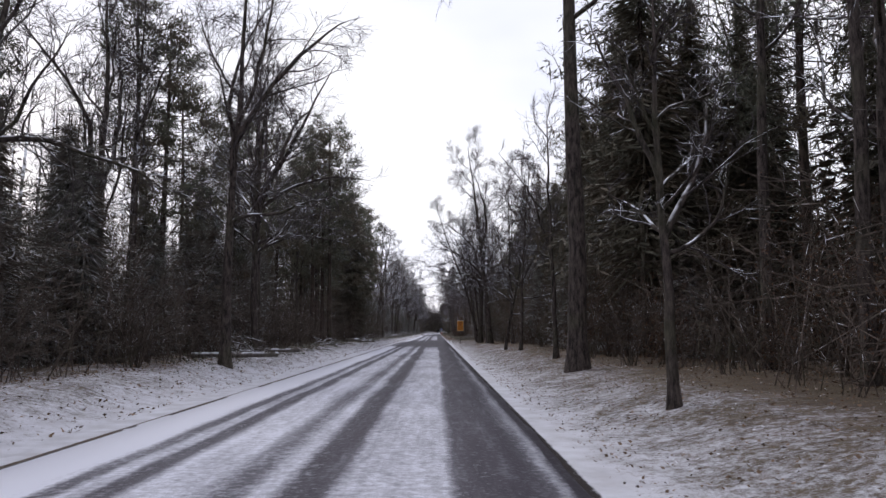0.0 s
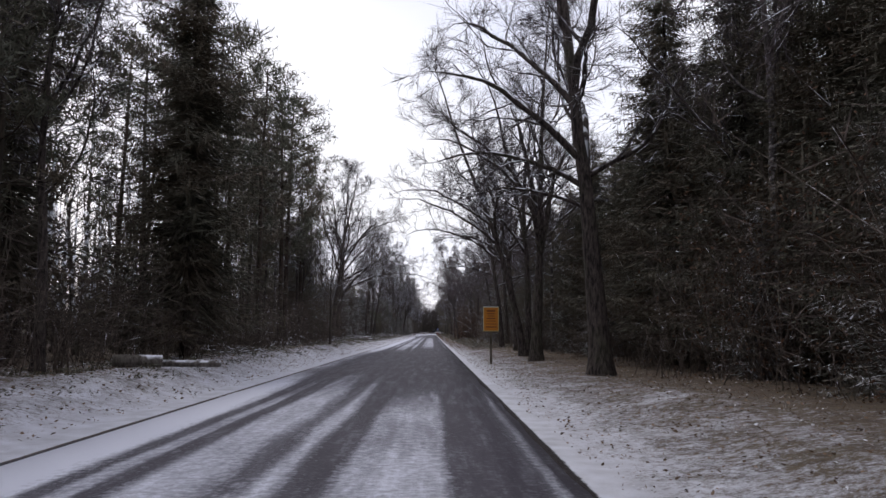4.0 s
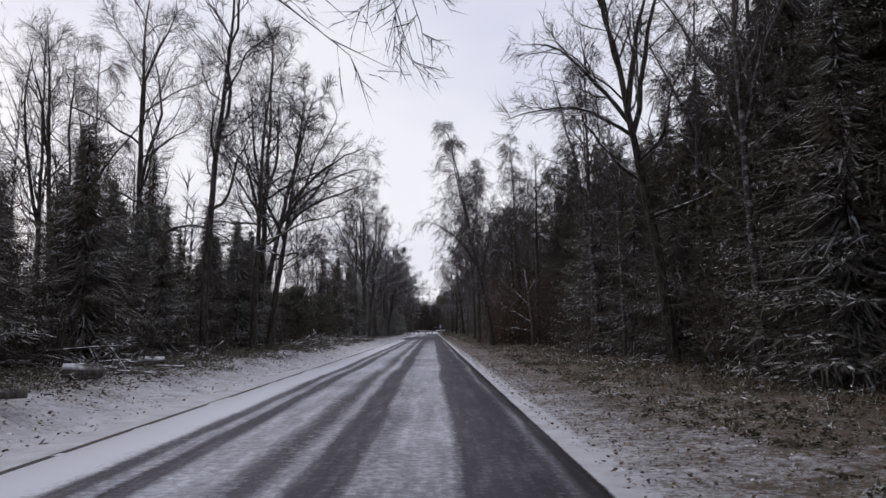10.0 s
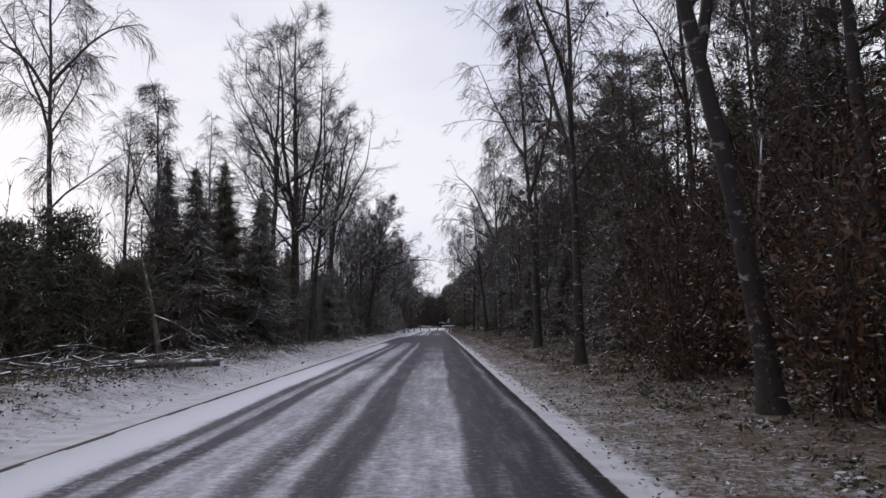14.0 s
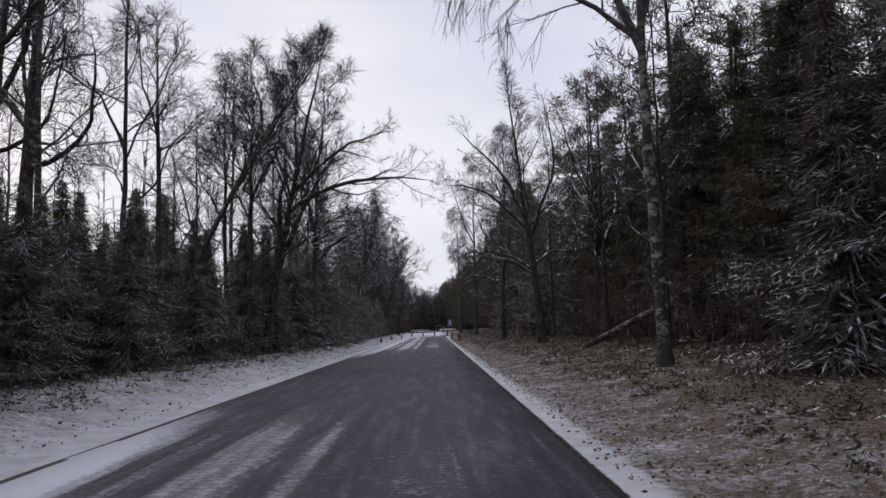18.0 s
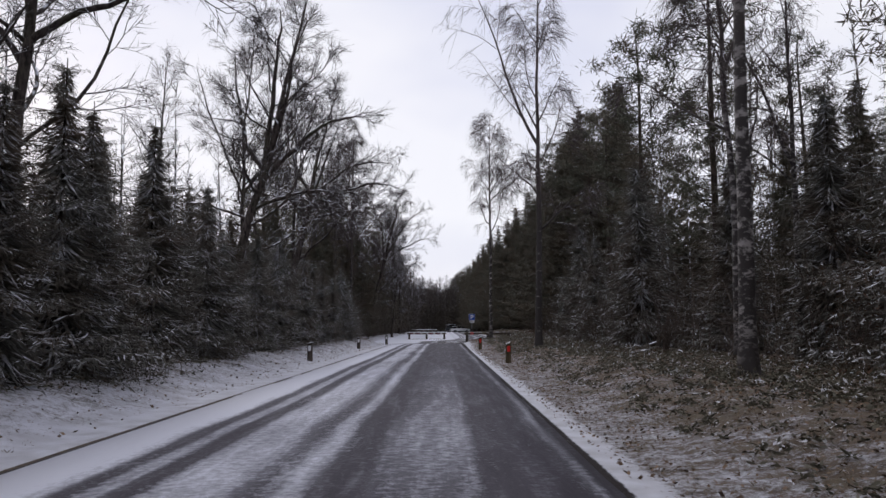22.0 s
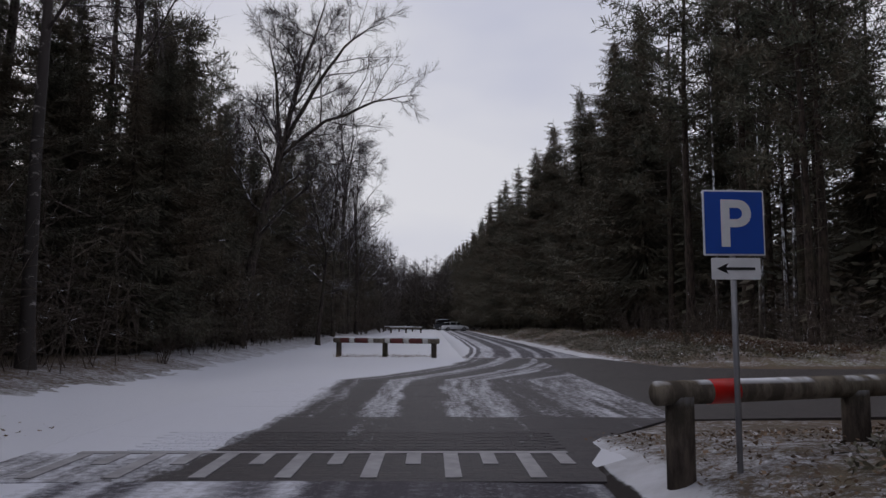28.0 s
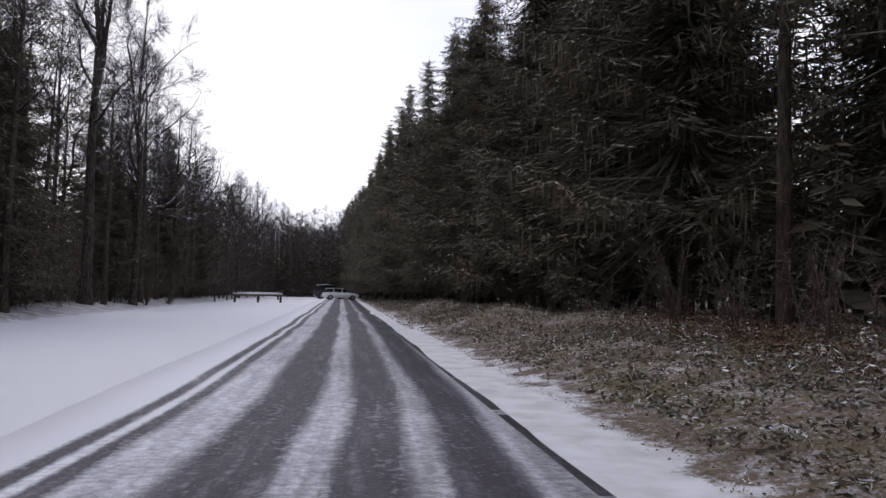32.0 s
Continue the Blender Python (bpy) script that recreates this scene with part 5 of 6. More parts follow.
def stems(w, rng, x, y, z, h):
    n = len(x)
    b = np.stack([x, y, z - 0.05], 1)
    t = b + np.stack([rng.normal(0, 0.3, n) * h, rng.normal(0, 0.3, n) * h, h], 1)
    w.cones(b, t, 0.006 + 0.0022 * h)
    for k in range(11):
        f = rng.uniform(0.15, 0.95, (n, 1))
        s = b + (t - b) * f
        e = s + rng.normal(0, 0.23, (n, 3)) * h[:, None] * np.array([1, 1, 0.55]) + np.array([0, 0, 0.06]) * h[:, None]
        e[:, 2] = np.maximum(e[:, 2], z + 0.05)
        w.spikes(s, e, 0.006 + 0.0012 * float(h.mean()))


def trunks(w, rng, x, y, z, h):
    b = np.stack([x, y, z - 0.1], 1)
    t = b + np.stack([rng.normal(0, 0.5, len(x)), rng.normal(0, 0.5, len(x)), h], 1)
    w.cones(b, t, rng.uniform(0.09, 0.2, len(x)))
    for k in range(26):
        f = rng.uniform(0.25, 0.95, (len(x), 1))
        s = b + (t - b) * f
        e = s + rng.normal(0, 1.3, (len(x), 3)) * np.array([1, 1, 0.5]) * (1.2 - f) + np.array([0, 0, 0.9])
        w.spikes(s, e, 0.024)


def twiggy(w, rng, x, y, z, h):
    """Bare crowns far off: trunk, limbs and a haze of twigs."""
    n = len(x)
    b = np.stack([x, y, z - 0.1], 1)
    w.cones(b, b + np.stack([rng.normal(0, 0.4, n), rng.normal(0, 0.4, n), h], 1), rng.uniform(0.06, 0.11, n))
    for k in range(170):
        f = rng.uniform(0.08, 0.95, n)
        az, out = rng.uniform(0, 6.3, n), rng.uniform(0, 1, n) * 0.22 * h * (1.1 - f)
        s = b + np.stack([np.cos(az) * out, np.sin(az) * out, f * h], 1)
        w.spikes(s, s + np.stack([np.cos(az), np.sin(az), rng.uniform(0.0, 1.2, n)], 1) * rng.uniform(0.5, 1.3, (n, 1)), 0.03)


def boughs(w, rng, x, y, z, h):
    n = len(x)
    for k in range(66):
        f = rng.uniform(0.06, 1.0, n)
        az = rng.uniform(0, 6.3, n)
        ln = (1 - f) ** 0.7 * h * 0.19 * rng.uniform(0.6, 1.2, n) + 0.1
        b = np.stack([x, y, z + f * h], 1) + np.stack([np.cos(az) * ln, np.sin(az) * ln, 0 * ln], 1) * rng.uniform(0, 0.3, n)[:, None]
        t = b + np.stack([np.cos(az) * ln, np.sin(az) * ln, -0.3 * ln], 1)
        w.blades(b, t, 0.055 + 0.085 * ln, np.tile([0, 0, 1.0], (n, 1)) + rng.normal(0, 0.6, (n, 3)))


thicket("undergrowth", "dense dark twigs and saplings under the trees",
        [(5.6, 14, -5, 66, 1900, 0.6, 4.5), (6.6, 9, 66, 205, 1200, 0.6, 2.6), (8, 14, 66, 205, 2600, 1.5, 6.0), (6.8, 15, 205, 300, 1900, 0.5, 4.0), (11.5, 18, 312, 440, 900, 0.5, 2.0),
         (-15, -7.2, -5, 110, 3400, 0.5, 4.0), (-18, -8.4, 110, 225, 2800, 0.5, 3.0), (-34, -11, 92, 160, 2600, 1.5, 4.6), (-34, -14, 190, 228, 1200, 1.5, 4.5), (-14, -8, 225, 300, 900, 0.5, 2.0), (-14, -7.6, 300, 440, 4200, 0.5, 5.0), (-16, 14, 436, 470, 1500, 1.5, 5.0), (13, 24, 312, 350, 600, 0.8, 3.0)],
        M_DEADTWIG, 71, stems)
thicket("heather", "low tangle of heather and dead bracken dusted with snow",
        [(7.2, 12.5, 312.8, 372, 3200, 0.08, 0.28), (7, 13, 372, 425, 1200, 0.15, 0.40), (4.6, 8, 240, 296, 1500, 0.08, 0.3), (4.8, 8, 100, 200, 1500, 0.1, 0.35), (-8.5, -6, 150, 260, 1600, 0.08, 0.3)], M_HEATH, 76, stems)
thicket("far_woods", "bare trunks deep in the wood",
        [(14, 46, -40, 330, 620, 11, 17), (22, 50, 300, 460, 160, 14, 20), (-48, -16, -40, 120, 420, 11, 16), (-55, -22, 120, 235, 170, 8, 13), (-48, -15, 235, 460, 360, 10, 16),
         (-45, 45, 520, 600, 300, 16, 20), (-30, -6, 440, 640, 200, 14, 18), (-30, -12, 60, 150, 160, 7, 12), (-40, 40, -75, -12, 260, 11, 16)],
        M_BARK, 72, trunks)
thicket("far_crowns", "hazy bare crowns at the end of the road",
        [(-12, 3, 437, 470, 110, 10, 14), (-12, 2, 470, 540, 110, 12, 17), (-13, -6.5, 380, 437, 50, 8, 13)], M_FAR, 79, twiggy)
thicket("far_conifers", "dark conifers deep in the wood",
        [(12, 22, -40, 62, 260, 8, 13), (22, 45, -40, 62, 120, 9, 14), (12.5, 22, 62, 205, 480, 8, 12), (14, 24, 205, 270, 170, 6, 10), (13, 20, 293, 300, 50, 10, 14), (24, 45, 62, 240, 150, 9, 14), (24, 45, 240, 300, 50, 8, 11), (22, 50, 300, 352, 150, 10, 16), (15, 22, 314, 345, 24, 4, 8), (19, 45, 352, 460, 190, 16, 23), (26, 45, 330, 375, 80, 13, 18), (-26, -14, -40, 110, 110, 6, 10), (-45, -26, -40, 110, 120, 9, 14), (-40, -18, 110, 230, 150, 3, 6), (-34, -13, 192, 232, 90, 3, 6),
         (-28, -12, 230, 300, 110, 4, 7), (-30, -12, 297, 345, 170, 9, 14), (-30, -13, 345, 460, 240, 8, 13), (-16, 16, 438, 480, 260, 6, 10), (-40, 40, 525, 600, 160, 9, 16), (11, 30, 450, 640, 260, 18, 24), (-30, -8, 450, 640, 120, 7, 13), (-40, 40, -75, -14, 120, 9, 13)],
        M_SPRUCE, 73, boughs)


def tufts(w, rng, x, y, z, h):
    n = len(x)
    for k in range(4):
        b = np.stack([x + rng.normal(0, 0.05, n), y + rng.normal(0, 0.05, n), z - 0.015], 1)
        t = b + np.stack([rng.normal(0, 0.8, n) * h, rng.normal(0, 0.8, n) * h, h * rng.uniform(0.3, 1, n)], 1)
        w.blades(b, t, 0.005)


def leaves(w, rng, x, y, z, h):
    n = len(x)
    b = np.stack([x, y, z + rng.uniform(-0.01, 0.03, n)], 1)
    a = rng.uniform(0, 6.3, n)
    w.blades(b, b + np.stack([np.cos(a) * h, np.sin(a) * h, rng.uniform(-0.1, 0.6, n) * h], 1), h * rng.uniform(0.22, 0.4, n), np.tile([0, 0, 1.0], (n, 1)) + rng.normal(0, 0.6, (n, 3)))


def clumps(w, rng, x, y, z, h):
    for k in range(20):
        n = len(x)
        a, r = rng.uniform(0, 6.3, n), np.sqrt(rng.uniform(0, 1, n))
        px, py = x + np.cos(a) * r * h * 1.5, y + np.sin(a) * r * h * 1.5
        b = np.stack([px, py, z + h * (1 - r ** 2) * rng.uniform(0.2, 1, n)], 1)
        d = rng.normal(0, 1, (n, 3)) * np.array([1, 1, 0.6])
        w.blades(b, b + d * 0.05, rng.uniform(0.010, 0.022, n))


thicket("withered_grass", "withered yellow-brown grass poking through snow",
        [(1.9, 7.5, -5, 110, 2400, 0.02, 0.07), (1.8, 7.0, 100, 200, 6500, 0.02, 0.08), (1.8, 7.0, 200, 298, 8500, 0.02, 0.07), (6.4, 11.5, 313, 400, 2000, 0.03, 0.08),
         (-8.0, -4.6, -5, 300, 2600, 0.02, 0.07), (-3.9, 0.0, 318.9, 320.3, 150, 0.06, 0.2)], M_GRASS, 74, tufts)
thicket("leaf_litter", "fallen brown leaves scattered on the snow",
        [(1.6, 8.5, -5, 100, 30000, 0.02, 0.06), (1.5, 8.5, 100, 200, 48000, 0.02, 0.06), (1.5, 8.5, 200, 299, 70000, 0.02, 0.06), (-10, -4.7, -5, 120, 18000, 0.03, 0.08), (-10, -4.7, 120, 300, 20000, 0.03, 0.08),
         (6.4, 12, 313, 345, 42000, 0.012, 0.036), (6.1, 12, 345, 420, 12000, 0.05, 0.12)], M_LITTER, 75, leaves)
thicket("bramble", "low bramble and bracken clumps dusted with snow",
        [(6.9, 12.5, 312.8, 335, 1500, 0.05, 0.26), (7.0, 13, 335, 400, 1600, 0.08, 0.3), (2.6, 8, 235, 296, 2600, 0.03, 0.14), (4.4, 8, 235, 296, 900, 0.05, 0.2), (3.0, 8, 100, 235, 3600, 0.03, 0.14), (-9, -5.8, 20, 260, 2200, 0.05, 0.24), (-9, -5.7, 118, 185, 1300, 0.08, 0.34)], M_BRAMBLE, 77, clumps)
thicket("bracken", "russet withered bracken under the trees",
        [(9.8, 13.5, 313, 338, 1500, 0.08, 0.34), (11, 14, 330, 400, 500, 0.1, 0.4), (5.5, 9, 110, 300, 900, 0.06, 0.25)], M_BROWN, 78, clumps)


# ---- things along the road ----
def tube_part(name, pts, r, mat, parent, k=10, label=""):
    w = Wood()
    w.tube(pts, np.full(len(pts), r), k)
    w.t.append(np.array([[0, s + 1, s] for s in range(1, k - 1)]))
    return part(name, w.mesh(name, mat), None, parent, label)


def info_sign(x, y):
    t = thing("notice_sign", "yellow notice board with dark lines on a single post", "sign", at=(x, y, float(land(x, y))), turn=1.5)
    part("post", bevel_box(0.09, 0.07, 2.38, 0.008, (0.0, 0.05, 1.13)), M_WOOD, t, "grey weathered wooden post")
    part("board", bevel_box(0.64, 0.02, 1.0, 0.006, (0, 0, 1.80)), M_SIGN_RIM, t)
    part("face", bevel_box(0.585, 0.008, 0.945, 0.003, (0, -0.012, 1.80)), M_SIGN_YELLOW, t, "orange-yellow sign face")
    rows = [(2.14, 0.36, 0.075), (2.02, 0.34, 0.04), (1.93, 0.28, 0.04), (1.83, 0.36, 0.045), (1.72, 0.38, 0.03), (1.60, 0.46, 0.035), (1.48, 0.46, 0.045)]
    for z, w, h in rows:
        part("text_line", bevel_box(w, 0.004, h, 0, (0.0, -0.018, z)), M_INK, t)
    part("snow_cap", bevel_box(0.64, 0.03, 0.02, 0.006, (0, 0, 2.31)), M_SNOW, t, "thin line of snow")


info_sign(2.48, 75.7)


def bollard(x, y, mat, label, turn=0.0):
    t = thing("bollard", label, "bollard", "wooden roadside bollards", (x, y, float(land(x, y))), turn)
    w = Wood()
    w.tube([(0, 0, -0.1), (0, 0, 0.3), (0, 0, 0.64), (0, 0, 0.70)], [0.105, 0.1, 0.098, 0.095], 16)
    w.v[0][-16:, 2] += 0.45 * w.v[0][-16:, 0]
    part("post", w.mesh("post", M_BOLLARD if mat == M_RED else M_POST), None, t, "round post cut off at a slant")
    part("reflector", bevel_box(0.11, 0.02, 0.20, 0.006, (0, -0.096, 0.50)), mat, t, "red reflector plate" if mat == M_RED else "white reflector plate")
    bm = bmesh.new()
    bmesh.ops.create_cone(bm, cap_ends=True, segments=14, radius1=0.100, radius2=0.075, depth=0.022, matrix=Matrix.Translation((0, 0, 0.708)) @ Matrix.Rotation(radians(-24), 4, "Y"))
    part("snow_cap", bm, M_SNOW, t, "little cap of snow")


for x, y in ((-5.15, 267.3), (-5.12, 283.3), (-4.50, 296.67)):
    bollard(x, y, M_WHITE, "dark wooden bollard with white reflector and snow cap")
for x, y in ((2.2, 265.7), (1.95, 281.3)):
    bollard(x, y, M_RED, "dark wooden bollard with red reflector and snow cap")



def log_barrier(ends, z, r, bands, label, posts=3, round_posts=False):
    (x0, y0), (x1, y1) = ends
    ln = math.hypot(x1 - x0, y1 - y0)
    t = thing("log_barrier", label, "barrier", "low log barriers", (x0, y0, 0.0), math.degrees(math.atan2(y1 - y0, x1 - x0)))
    tube_part("rail", [(-0.15, 0, z), (ln / 2, 0, z), (ln + 0.15, 0, z)], r, M_WOOD, t, 16, "thick debarked log")
    for i in range(posts):
        px = 0.05 + (ln - 0.1) * i / (posts - 1)
        gz = float(land(x0 + (x1 - x0) * i / (posts - 1), y0 + (y1 - y0) * i / (posts - 1)))
        if round_posts:
            tube_part("post", [(px, 0, gz - 0.2), (px, 0, z - r * 0.3)], 0.105, M_POST, t, 12)
        else:
            part("post", bevel_box(0.17, 0.15, z + r * 0.7 - gz + 0.2, 0.01, (px, 0.02, (z + r * 0.7 + gz - 0.2) / 2)), M_POST, t)
    for a, b, mat in bands:
        w = Wood()
        w.tube([(a * ln, 0, z), (b * ln, 0, z)], [r + 0.004, r + 0.004], 16)
        part("band", w.mesh("band", mat), None, t, "painted band")
    if not round_posts:
        w = Wood()
        n = 9
        rng = np.random.default_rng(5)
        w.tube([(-0.12 + (ln + 0.24) * i / (n - 1), 0, z + r * 0.72) for i in range(n)], r * 0.62 + rng.normal(0, 0.004, n), 8)
        part("snow_line", w.mesh("snow_line", M_SNOW), None, t, "strip of snow lying on the log")
    return t


striped = [(0.04, 0.13, M_RED_BAND), (0.14, 0.19, M_WHITE_BAND), (0.20, 0.33, M_RED_BAND), (0.34, 0.39, M_WHITE_BAND), (0.51, 0.56, M_WHITE_BAND), (0.57, 0.69, M_RED_BAND), (0.70, 0.75, M_WHITE_BAND), (0.76, 0.88, M_RED_BAND), (0.89, 0.94, M_WHITE_BAND)]
log_barrier(((-3.9, 320.4), (-0.02, 318.7)), 0.62, 0.105, striped, "log barrier with red and white bands in the snow")
log_barrier(((-5.4, 387.0), (-1.5, 388.4)), 0.66, 0.11, [], "snow-topped log barrier at the car park edge")
log_barrier(((-7.0, 402.0), (-3.0, 404.0)), 0.66, 0.11, [], "snow-topped log barrier at the car park edge")
log_barrier(((1.60, 295.65), (4.92, 296.85)), 0.80, 0.088, [(0.085, 0.155, M_RED)], "grey log barrier on round posts with red mark", 3, True)


def parking_sign(x, y):
    t = thing("parking_sign", "blue parking sign with white letter and arrow plate", "sign", at=(x, y, float(land(x, y)) + 0.10), turn=2.0)
    t.scale = (0.72, 0.72, 0.72)
    tube_part("pole", [(0, 0.045, -0.5), (0, 0.045, 2.58)], 0.03, M_STEEL, t, 10, "grey steel pole")
    part("plate_rim", bevel_box(0.63, 0.018, 0.66, 0.008, (0, 0, 2.235)), M_WHITE, t)
    part("plate", bevel_box(0.595, 0.008, 0.625, 0.003, (0, -0.011, 2.235)), M_BLUE, t, "blue sign face")
    cu = bpy.data.curves.new("letter", "FONT")
    cu.body, cu.size, cu.extrude, cu.align_x = "P", 0.66, 0.002, "CENTER"
    cu.offset = 0.012
    ob = new("letter", cu)
    ob.matrix_basis = pose(0, -0.018, 2.005, 90, 0, 0)
    me = bpy.data.meshes.new_from_object(ob)
    bpy.data.objects.remove(ob)
    me.materials.clear()
    me.materials.append(M_WHITE)
    p = part("letter", me, None, t, "white letter P")
    p.matrix_basis = pose(0, -0.018, 2.005, 90, 0, 0)
    part("arrow_plate", bevel_box(0.50, 0.014, 0.215, 0.006, (0.01, 0, 1.775)), M_WHITE, t, "white plate under the sign")
    part("arrow_shaft", bevel_box(0.30, 0.004, 0.028, 0, (0.05, -0.010, 1.775)), M_BLACK, t)
    bm = bmesh.new()
    vs = [bm.verts.new(v) for v in ((-0.19, -0.011, 1.775), (-0.07, -0.011, 1.83), (-0.10, -0.011, 1.775), (-0.07, -0.011, 1.72))]
    bm.faces.new(vs)
    bmesh.ops.solidify(bm, geom=bm.faces[:], thickness=0.003)
    part("arrow_head", bm, M_BLACK, t)


parking_sign(2.02, 295.5)


def car(x, y, turn, paint, label, snow, tall=1.0):
    """A parked estate car: lofted body, glass house, wheels, lamps, roof rails."""
    t = thing("car", label, "car", "parked cars", (x, y, 0.02), turn)
    t.scale = (1, 1, tall)
    prof = [(-2.2, 0.42, 0.80, 0.80), (-2.1, 0.30, 0.92, 0.84), (-1.3, 0.28, 0.96, 0.88), (0.0, 0.28, 0.95, 0.89), (0.95, 0.28, 0.93, 0.88), (1.7, 0.30, 0.84, 0.84), (2.1, 0.32, 0.72, 0.76), (2.22, 0.42, 0.62, 0.68)]

    def loft(rows):
        bm = bmesh.new()
        rings = []
        for px, z0, z1, w in rows:
            zm = z0 + (z1 - z0) * 0.55
            rings.append([bm.verts.new(v) for v in ((px, -w * 0.92, z0), (px, -w, zm), (px, -w * 0.93, z1), (px, w * 0.93, z1), (px, w, zm), (px, w * 0.92, z0))])
        for a, b in zip(rings, rings[1:]):
            for i in range(6):
                bm.faces.new((a[i], a[(i + 1) % 6], b[(i + 1) % 6], b[i]))
        bm.faces.new(rings[0])
        bm.faces.new(rings[-1][::-1])
        bmesh.ops.recalc_face_normals(bm, faces=bm.faces)
        bmesh.ops.bevel(bm, geom=bm.edges[:], offset=0.03, segments=2, affect="EDGES")
        return bm

    part("body", loft(prof), paint, t, "smooth car body")
    part("glasshouse", loft([(-2.0, 0.88, 1.05, 0.72), (-1.75, 0.90, 1.42, 0.68), (-0.6, 0.90, 1.50, 0.70), (0.35, 0.90, 1.44, 0.69), (1.15, 0.90, 0.98, 0.74)]), M_GLASS, t, "dark side windows and windscreen")
    part("roof", loft([(-1.82, 1.41, 1.46, 0.66), (-0.6, 1.49, 1.54, 0.68), (0.32, 1.43, 1.48, 0.67)]), M_SNOW if snow else paint, t, "roof under snow" if snow else "")
    for px in (-0.95, 0.05):
        for sy in (-0.70, 0.70):
            part("pillar", bevel_box(0.07, 0.03, 0.55, 0.008, (px, sy, 1.19)), paint, t)
    for sy in (-0.55, 0.55):
        tube_part("roof_rail", [(-1.6, sy, 1.56), (0.2, sy, 1.54)], 0.02, M_BLACK, t, 8)
    for px in (-1.35, 1.38):
        for sy in (-0.80, 0.80):
            bm = bmesh.new()
            bmesh.ops.create_cone(bm, cap_ends=True, segments=24, radius1=0.33, radius2=0.33, depth=0.21, matrix=Matrix.Translation((px, sy, 0.32)) @ Matrix.Rotation(radians(90), 4, "X"))
            bmesh.ops.bevel(bm, geom=[e for e in bm.edges if len(e.link_faces[0].verts) > 4 or len(e.link_faces[1].verts) > 4], offset=0.03, segments=2, affect="EDGES")
            w = part("wheel", bm, M_TYRE, t, "black tyre on alloy rim")
            bm = bmesh.new()
            bmesh.ops.create_cone(bm, cap_ends=True, segments=20, radius1=0.21, radius2=0.19, depth=0.225, matrix=Matrix.Translation((px, sy, 0.32)) @ Matrix.Rotation(radians(90), 4, "X"))
            part("rim", bm, M_RIM, w, "light alloy rim")
    for sy in (-0.66, 0.66):
        part("headlight", bevel_box(0.16, 0.28, 0.13, 0.03, (2.10, sy * 0.9, 0.63)), M_LAMP_CLEAR, t)
        part("tail_light", bevel_box(0.10, 0.16, 0.26, 0.03, (-2.12, sy, 0.78)), M_LAMP_RED, t)
    for sy in (-0.93, 0.93):
        part("mirror", bevel_box(0.12, 0.16, 0.12, 0.03, (0.72, sy, 0.98)), paint, t)
    part("bumper", bevel_box(0.14, 1.5, 0.2, 0.04, (2.18, 0, 0.42)), M_BLACK, t)


car(3.75, 414.5, 8, M_CAR, "silver white estate car parked across the road end", False, 0.94)
car(2.4, 421.0, 12, M_CAR_DARK, "tall dark car with snow on its roof", True, 1.25)


# ---- brushwood, logs, stumps ----
def brush_pile(x, y, size, n, seed):
    rng = np.random.default_rng(seed)
    t = thing("brush_pile", "low heap of cut branches dusted with snow", "brushwood", "brush piles on the verge", (x, y, float(land(x, y))))
    w = Wood()
    for i in range(n):
        c = rng.normal(0, 0.45 * size, 3) * np.array([1.0, 1.3, 0])
        c[2] = abs(rng.normal(0.08, 0.14)) * size
        a = unit(rng.normal(0, 1, 3) * np.array([1, 1, 0.25]))
        ln = rng.uniform(0.4, 1.6) * size
        p = c - a * ln / 2
        p[2] = max(p[2], 0.02)
        e = c + a * ln / 2 + rng.normal(0, 0.1, 3)
        e[2] = max(e[2], 0.02)
        m = (p + e) / 2 + rng.normal(0, 0.08, 3)
        m[2] = max(m[2], 0.03)
        w.tube([p, m, e], [rng.uniform(0.012, 0.035), 0.018, 0.006], 4)
        d = np.array([unit(e - p)] * 2)
        sprays(w, rng, np.array([m, e]), d, 0.35 * size, 0.1, 3, 0.006)
    part("brushwood", w.mesh("brushwood", M_DEAD), None, t)


for i, (x, y, s, n) in enumerate(((-7.4, 29.0, 1.3, 26), (-8.6, 33.5, 1.4, 26), (-6.6, 47.0, 1.0, 18), (-7.2, 73.0, 1.1, 20), (-7.6, 86.0, 1.2, 22), (-7.4, 100.5, 1.2, 24), (-8.0, 121.5, 1.3, 28), (-7.6, 127.0, 1.3, 30),
                                 (-6.9, 133.0, 1.0, 20), (-6.7, 148.5, 0.9, 18), (-7.2, 157.0, 1.2, 26), (-7.6, 163.0, 1.3, 28), (-7.2, 168.5, 1.2, 28), (-6.6, 173.0, 1.1, 22), (-6.8, 206.0, 0.9, 14),
                                 (5.6, 131.5, 0.5, 6), (6.4, 263.0, 0.7, 9), (8.0, 416.0, 1.5, 22))):
    brush_pile(x, y, s, n, 300 + i)


def cut_log(x, y, ln, r, turn, lift=0.0, tilt=0.0, mat=None, label="cut log lying under a line of snow"):
    t = thing("cut_log", label, "log", "logs lying by the road", (x, y, float(land(x, y)) + r * 0.85 + lift), turn)
    w = Wood()
    dz = math.sin(radians(tilt)) * ln
    w.tube([(0, 0, 0), (ln * 0.5, 0.03, dz * 0.5), (ln, 0, dz)], [r, r * 0.95, r * 0.85], 10)
    w.t.append(np.array([[0, s + 1, s] for s in range(1, 9)]))
    part("stem", w.mesh("stem", mat or M_DEAD), None, t)


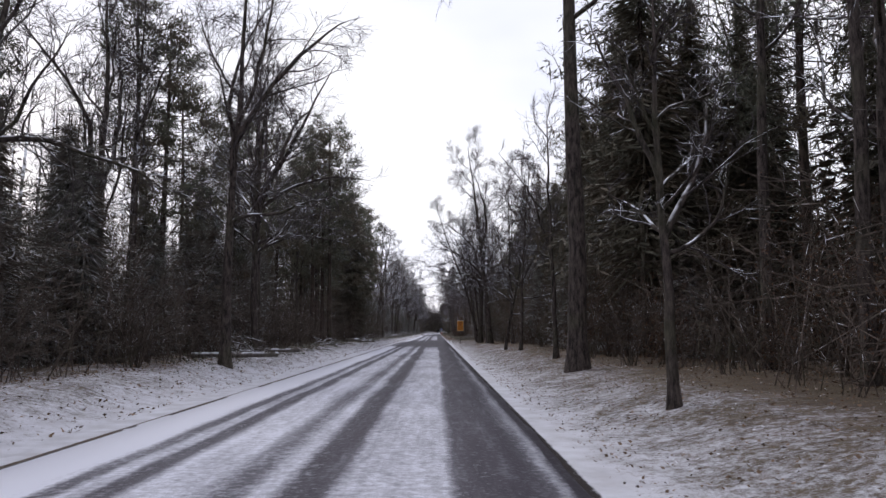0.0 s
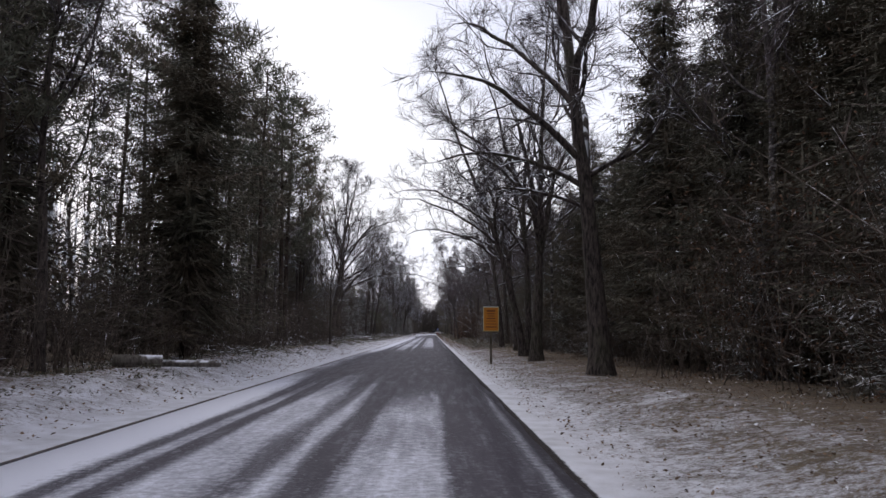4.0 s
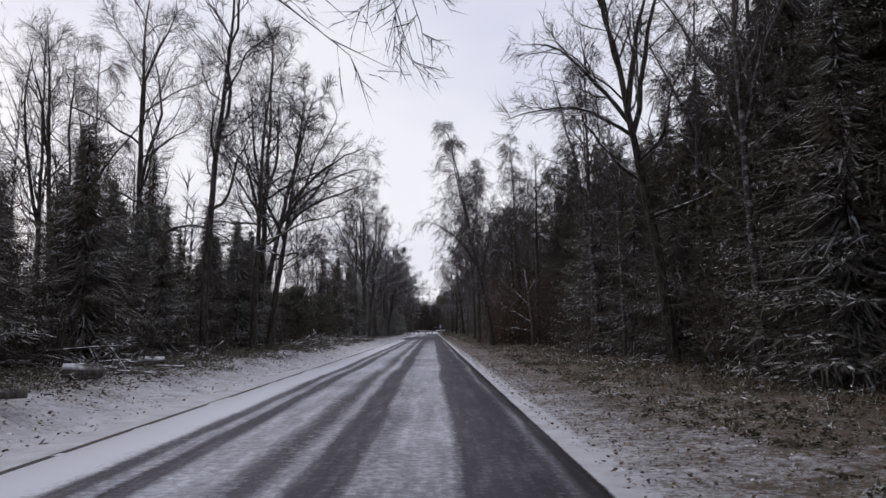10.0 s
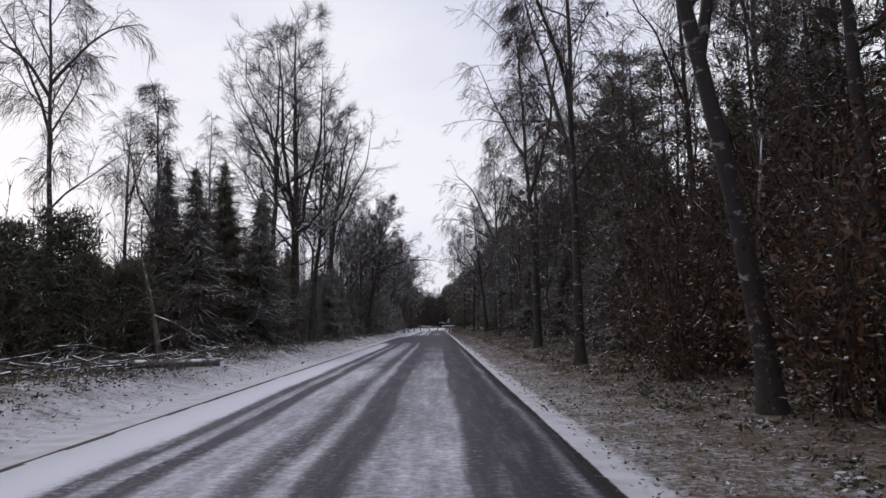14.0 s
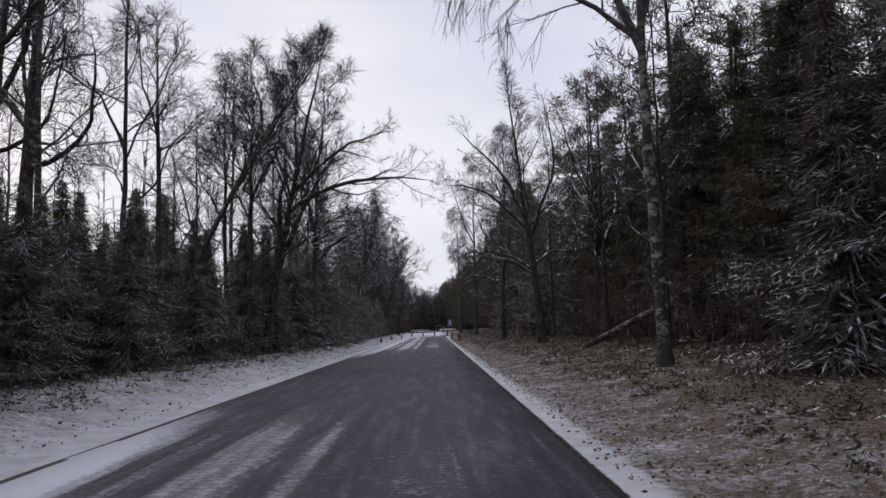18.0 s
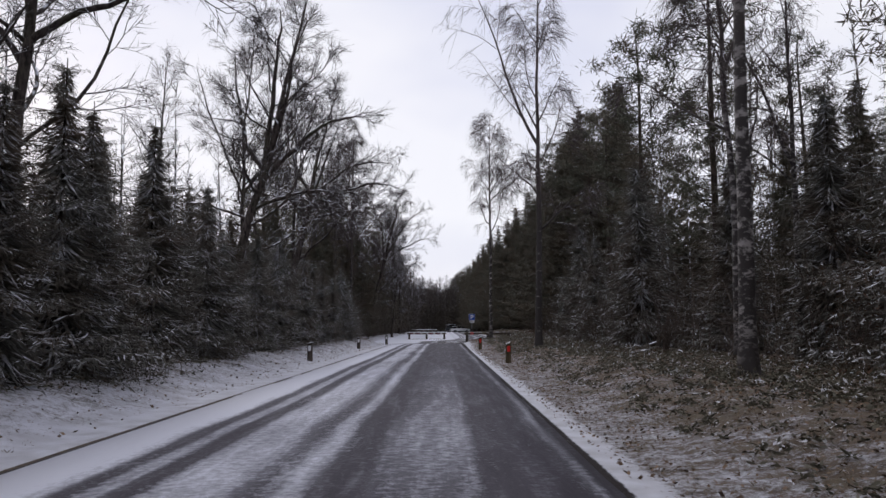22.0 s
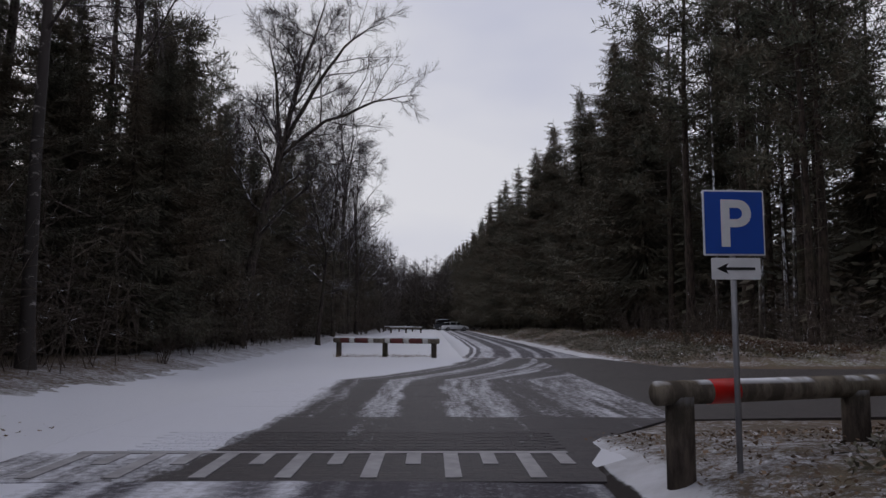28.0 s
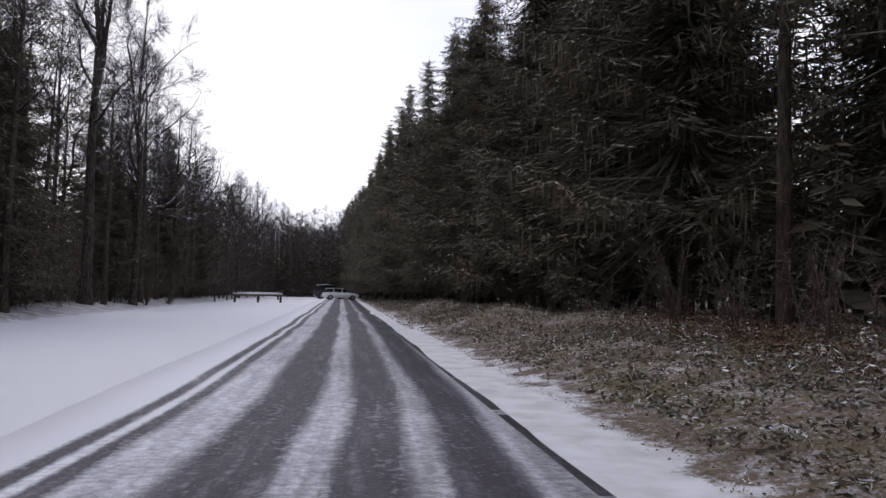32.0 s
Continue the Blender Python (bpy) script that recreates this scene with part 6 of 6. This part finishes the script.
for x, y, ln, r, a in ((-7.4, 62.5, 1.1, 0.16, 20), (-7.0, 63.4, 2.0, 0.09, -12), (-7.0, 117.0, 1.0, 0.14, 10), (-7.8, 119.5, 2.4, 0.08, 24), (-7.1, 124.6, 0.7, 0.17, 0), (-7.3, 128.8, 0.6, 0.16, 30), (-7.4, 169.6, 2.6, 0.10, 6),
                       (-8.0, 25.0, 2.8, 0.10, 8), (-7.6, 32.0, 2.0, 0.09, -10), (-5.9, 160.5, 0.5, 0.05, 40)):
    cut_log(x, y, ln, r, a)
cut_log(5.1, 221.2, 3.6, 0.11, -8, 0.0, 30, M_BIRCH, "fallen birch stem propped on other trees")
cut_log(7.6, 221.0, 2.6, 0.10, 40, 0.0, 0, M_DEAD, "rotting log on the verge")


def snag(x, y, h, lean, mat, seed, arms):
    rng = np.random.default_rng(seed)
    t = thing("dead_sapling", "pale dead sapling with broken branches", "tree", "dead saplings", (x, y, float(land(x, y))))
    w = Wood()
    pts = np.array([(0, 0, -0.1), (lean * 0.2, 0, h * 0.3), (lean * 0.6, 0.05, h * 0.65), (lean, 0, h)])
    w.tube(pts, [0.075, 0.06, 0.045, 0.012], 6)
    for z, dx, dz in arms:
        p = np.array([np.interp(z, pts[:, 2], pts[:, 0]), 0, z])
        e = p + np.array([dx, rng.normal(0, 0.2), dz])
        w.tube([p, (p + e) / 2 + np.array([0, 0, 0.06]), e], [0.035, 0.026, 0.008], 4)
        sprays(w, rng, np.array([e, (p + e) / 2]), np.array([unit(e - p)] * 2), 0.5, 0.0, 5, 0.008)
    part("stem", w.mesh("stem", mat), None, t)


snag(7.05, 137.4, 5.6, -0.1, M_BIRCH, 401, [(5.4, -1.2, -0.08), (5.4, 1.3, -0.1)])
snag(-6.7, 171.5, 2.6, -0.5, M_DEAD, 402, [(1.2, 1.0, -0.5)])
snag(5.9, 154.0, 4.6, -0.4, M_DEAD, 403, [(1.5, -2.0, 1.2), (1.0, -2.2, 0.3), (2.5, -1.6, 1.5), (3.2, 0.8, 1.2)])
snag(5.8, 167.0, 4.5, 0.3, M_DEAD, 404, [(2.0, -1.0, 1.2), (2.6, 0.8, 1.0)])
snag(-6.2, 153.0, 1.0, -0.6, M_DEAD, 405, [(0.6, 0.7, -0.4), (0.8, -0.6, -0.4)])


# ---- pavers of the crossing, along its near edge ----
def pavers(x0, y0, nx, ny):
    bm = bevel_box(0.198, 0.093, 0.02, 0.003)
    me = bpy.data.meshes.new("paver")
    bm.to_mesh(me)
    bm.free()
    me.materials.append(M_PAVER)
    for j in range(ny):
        for i in range(nx):
            ob = new("paver", me)
            ob.parent = crossing
            ob.matrix_basis = pose(x0 + (i + 0.5 * (j % 2)) * 0.206, y0 + j * 0.101, 0.0175 + random.uniform(-0.0008, 0.0008))


pavers(-3.1, 297.95, 21, 13)
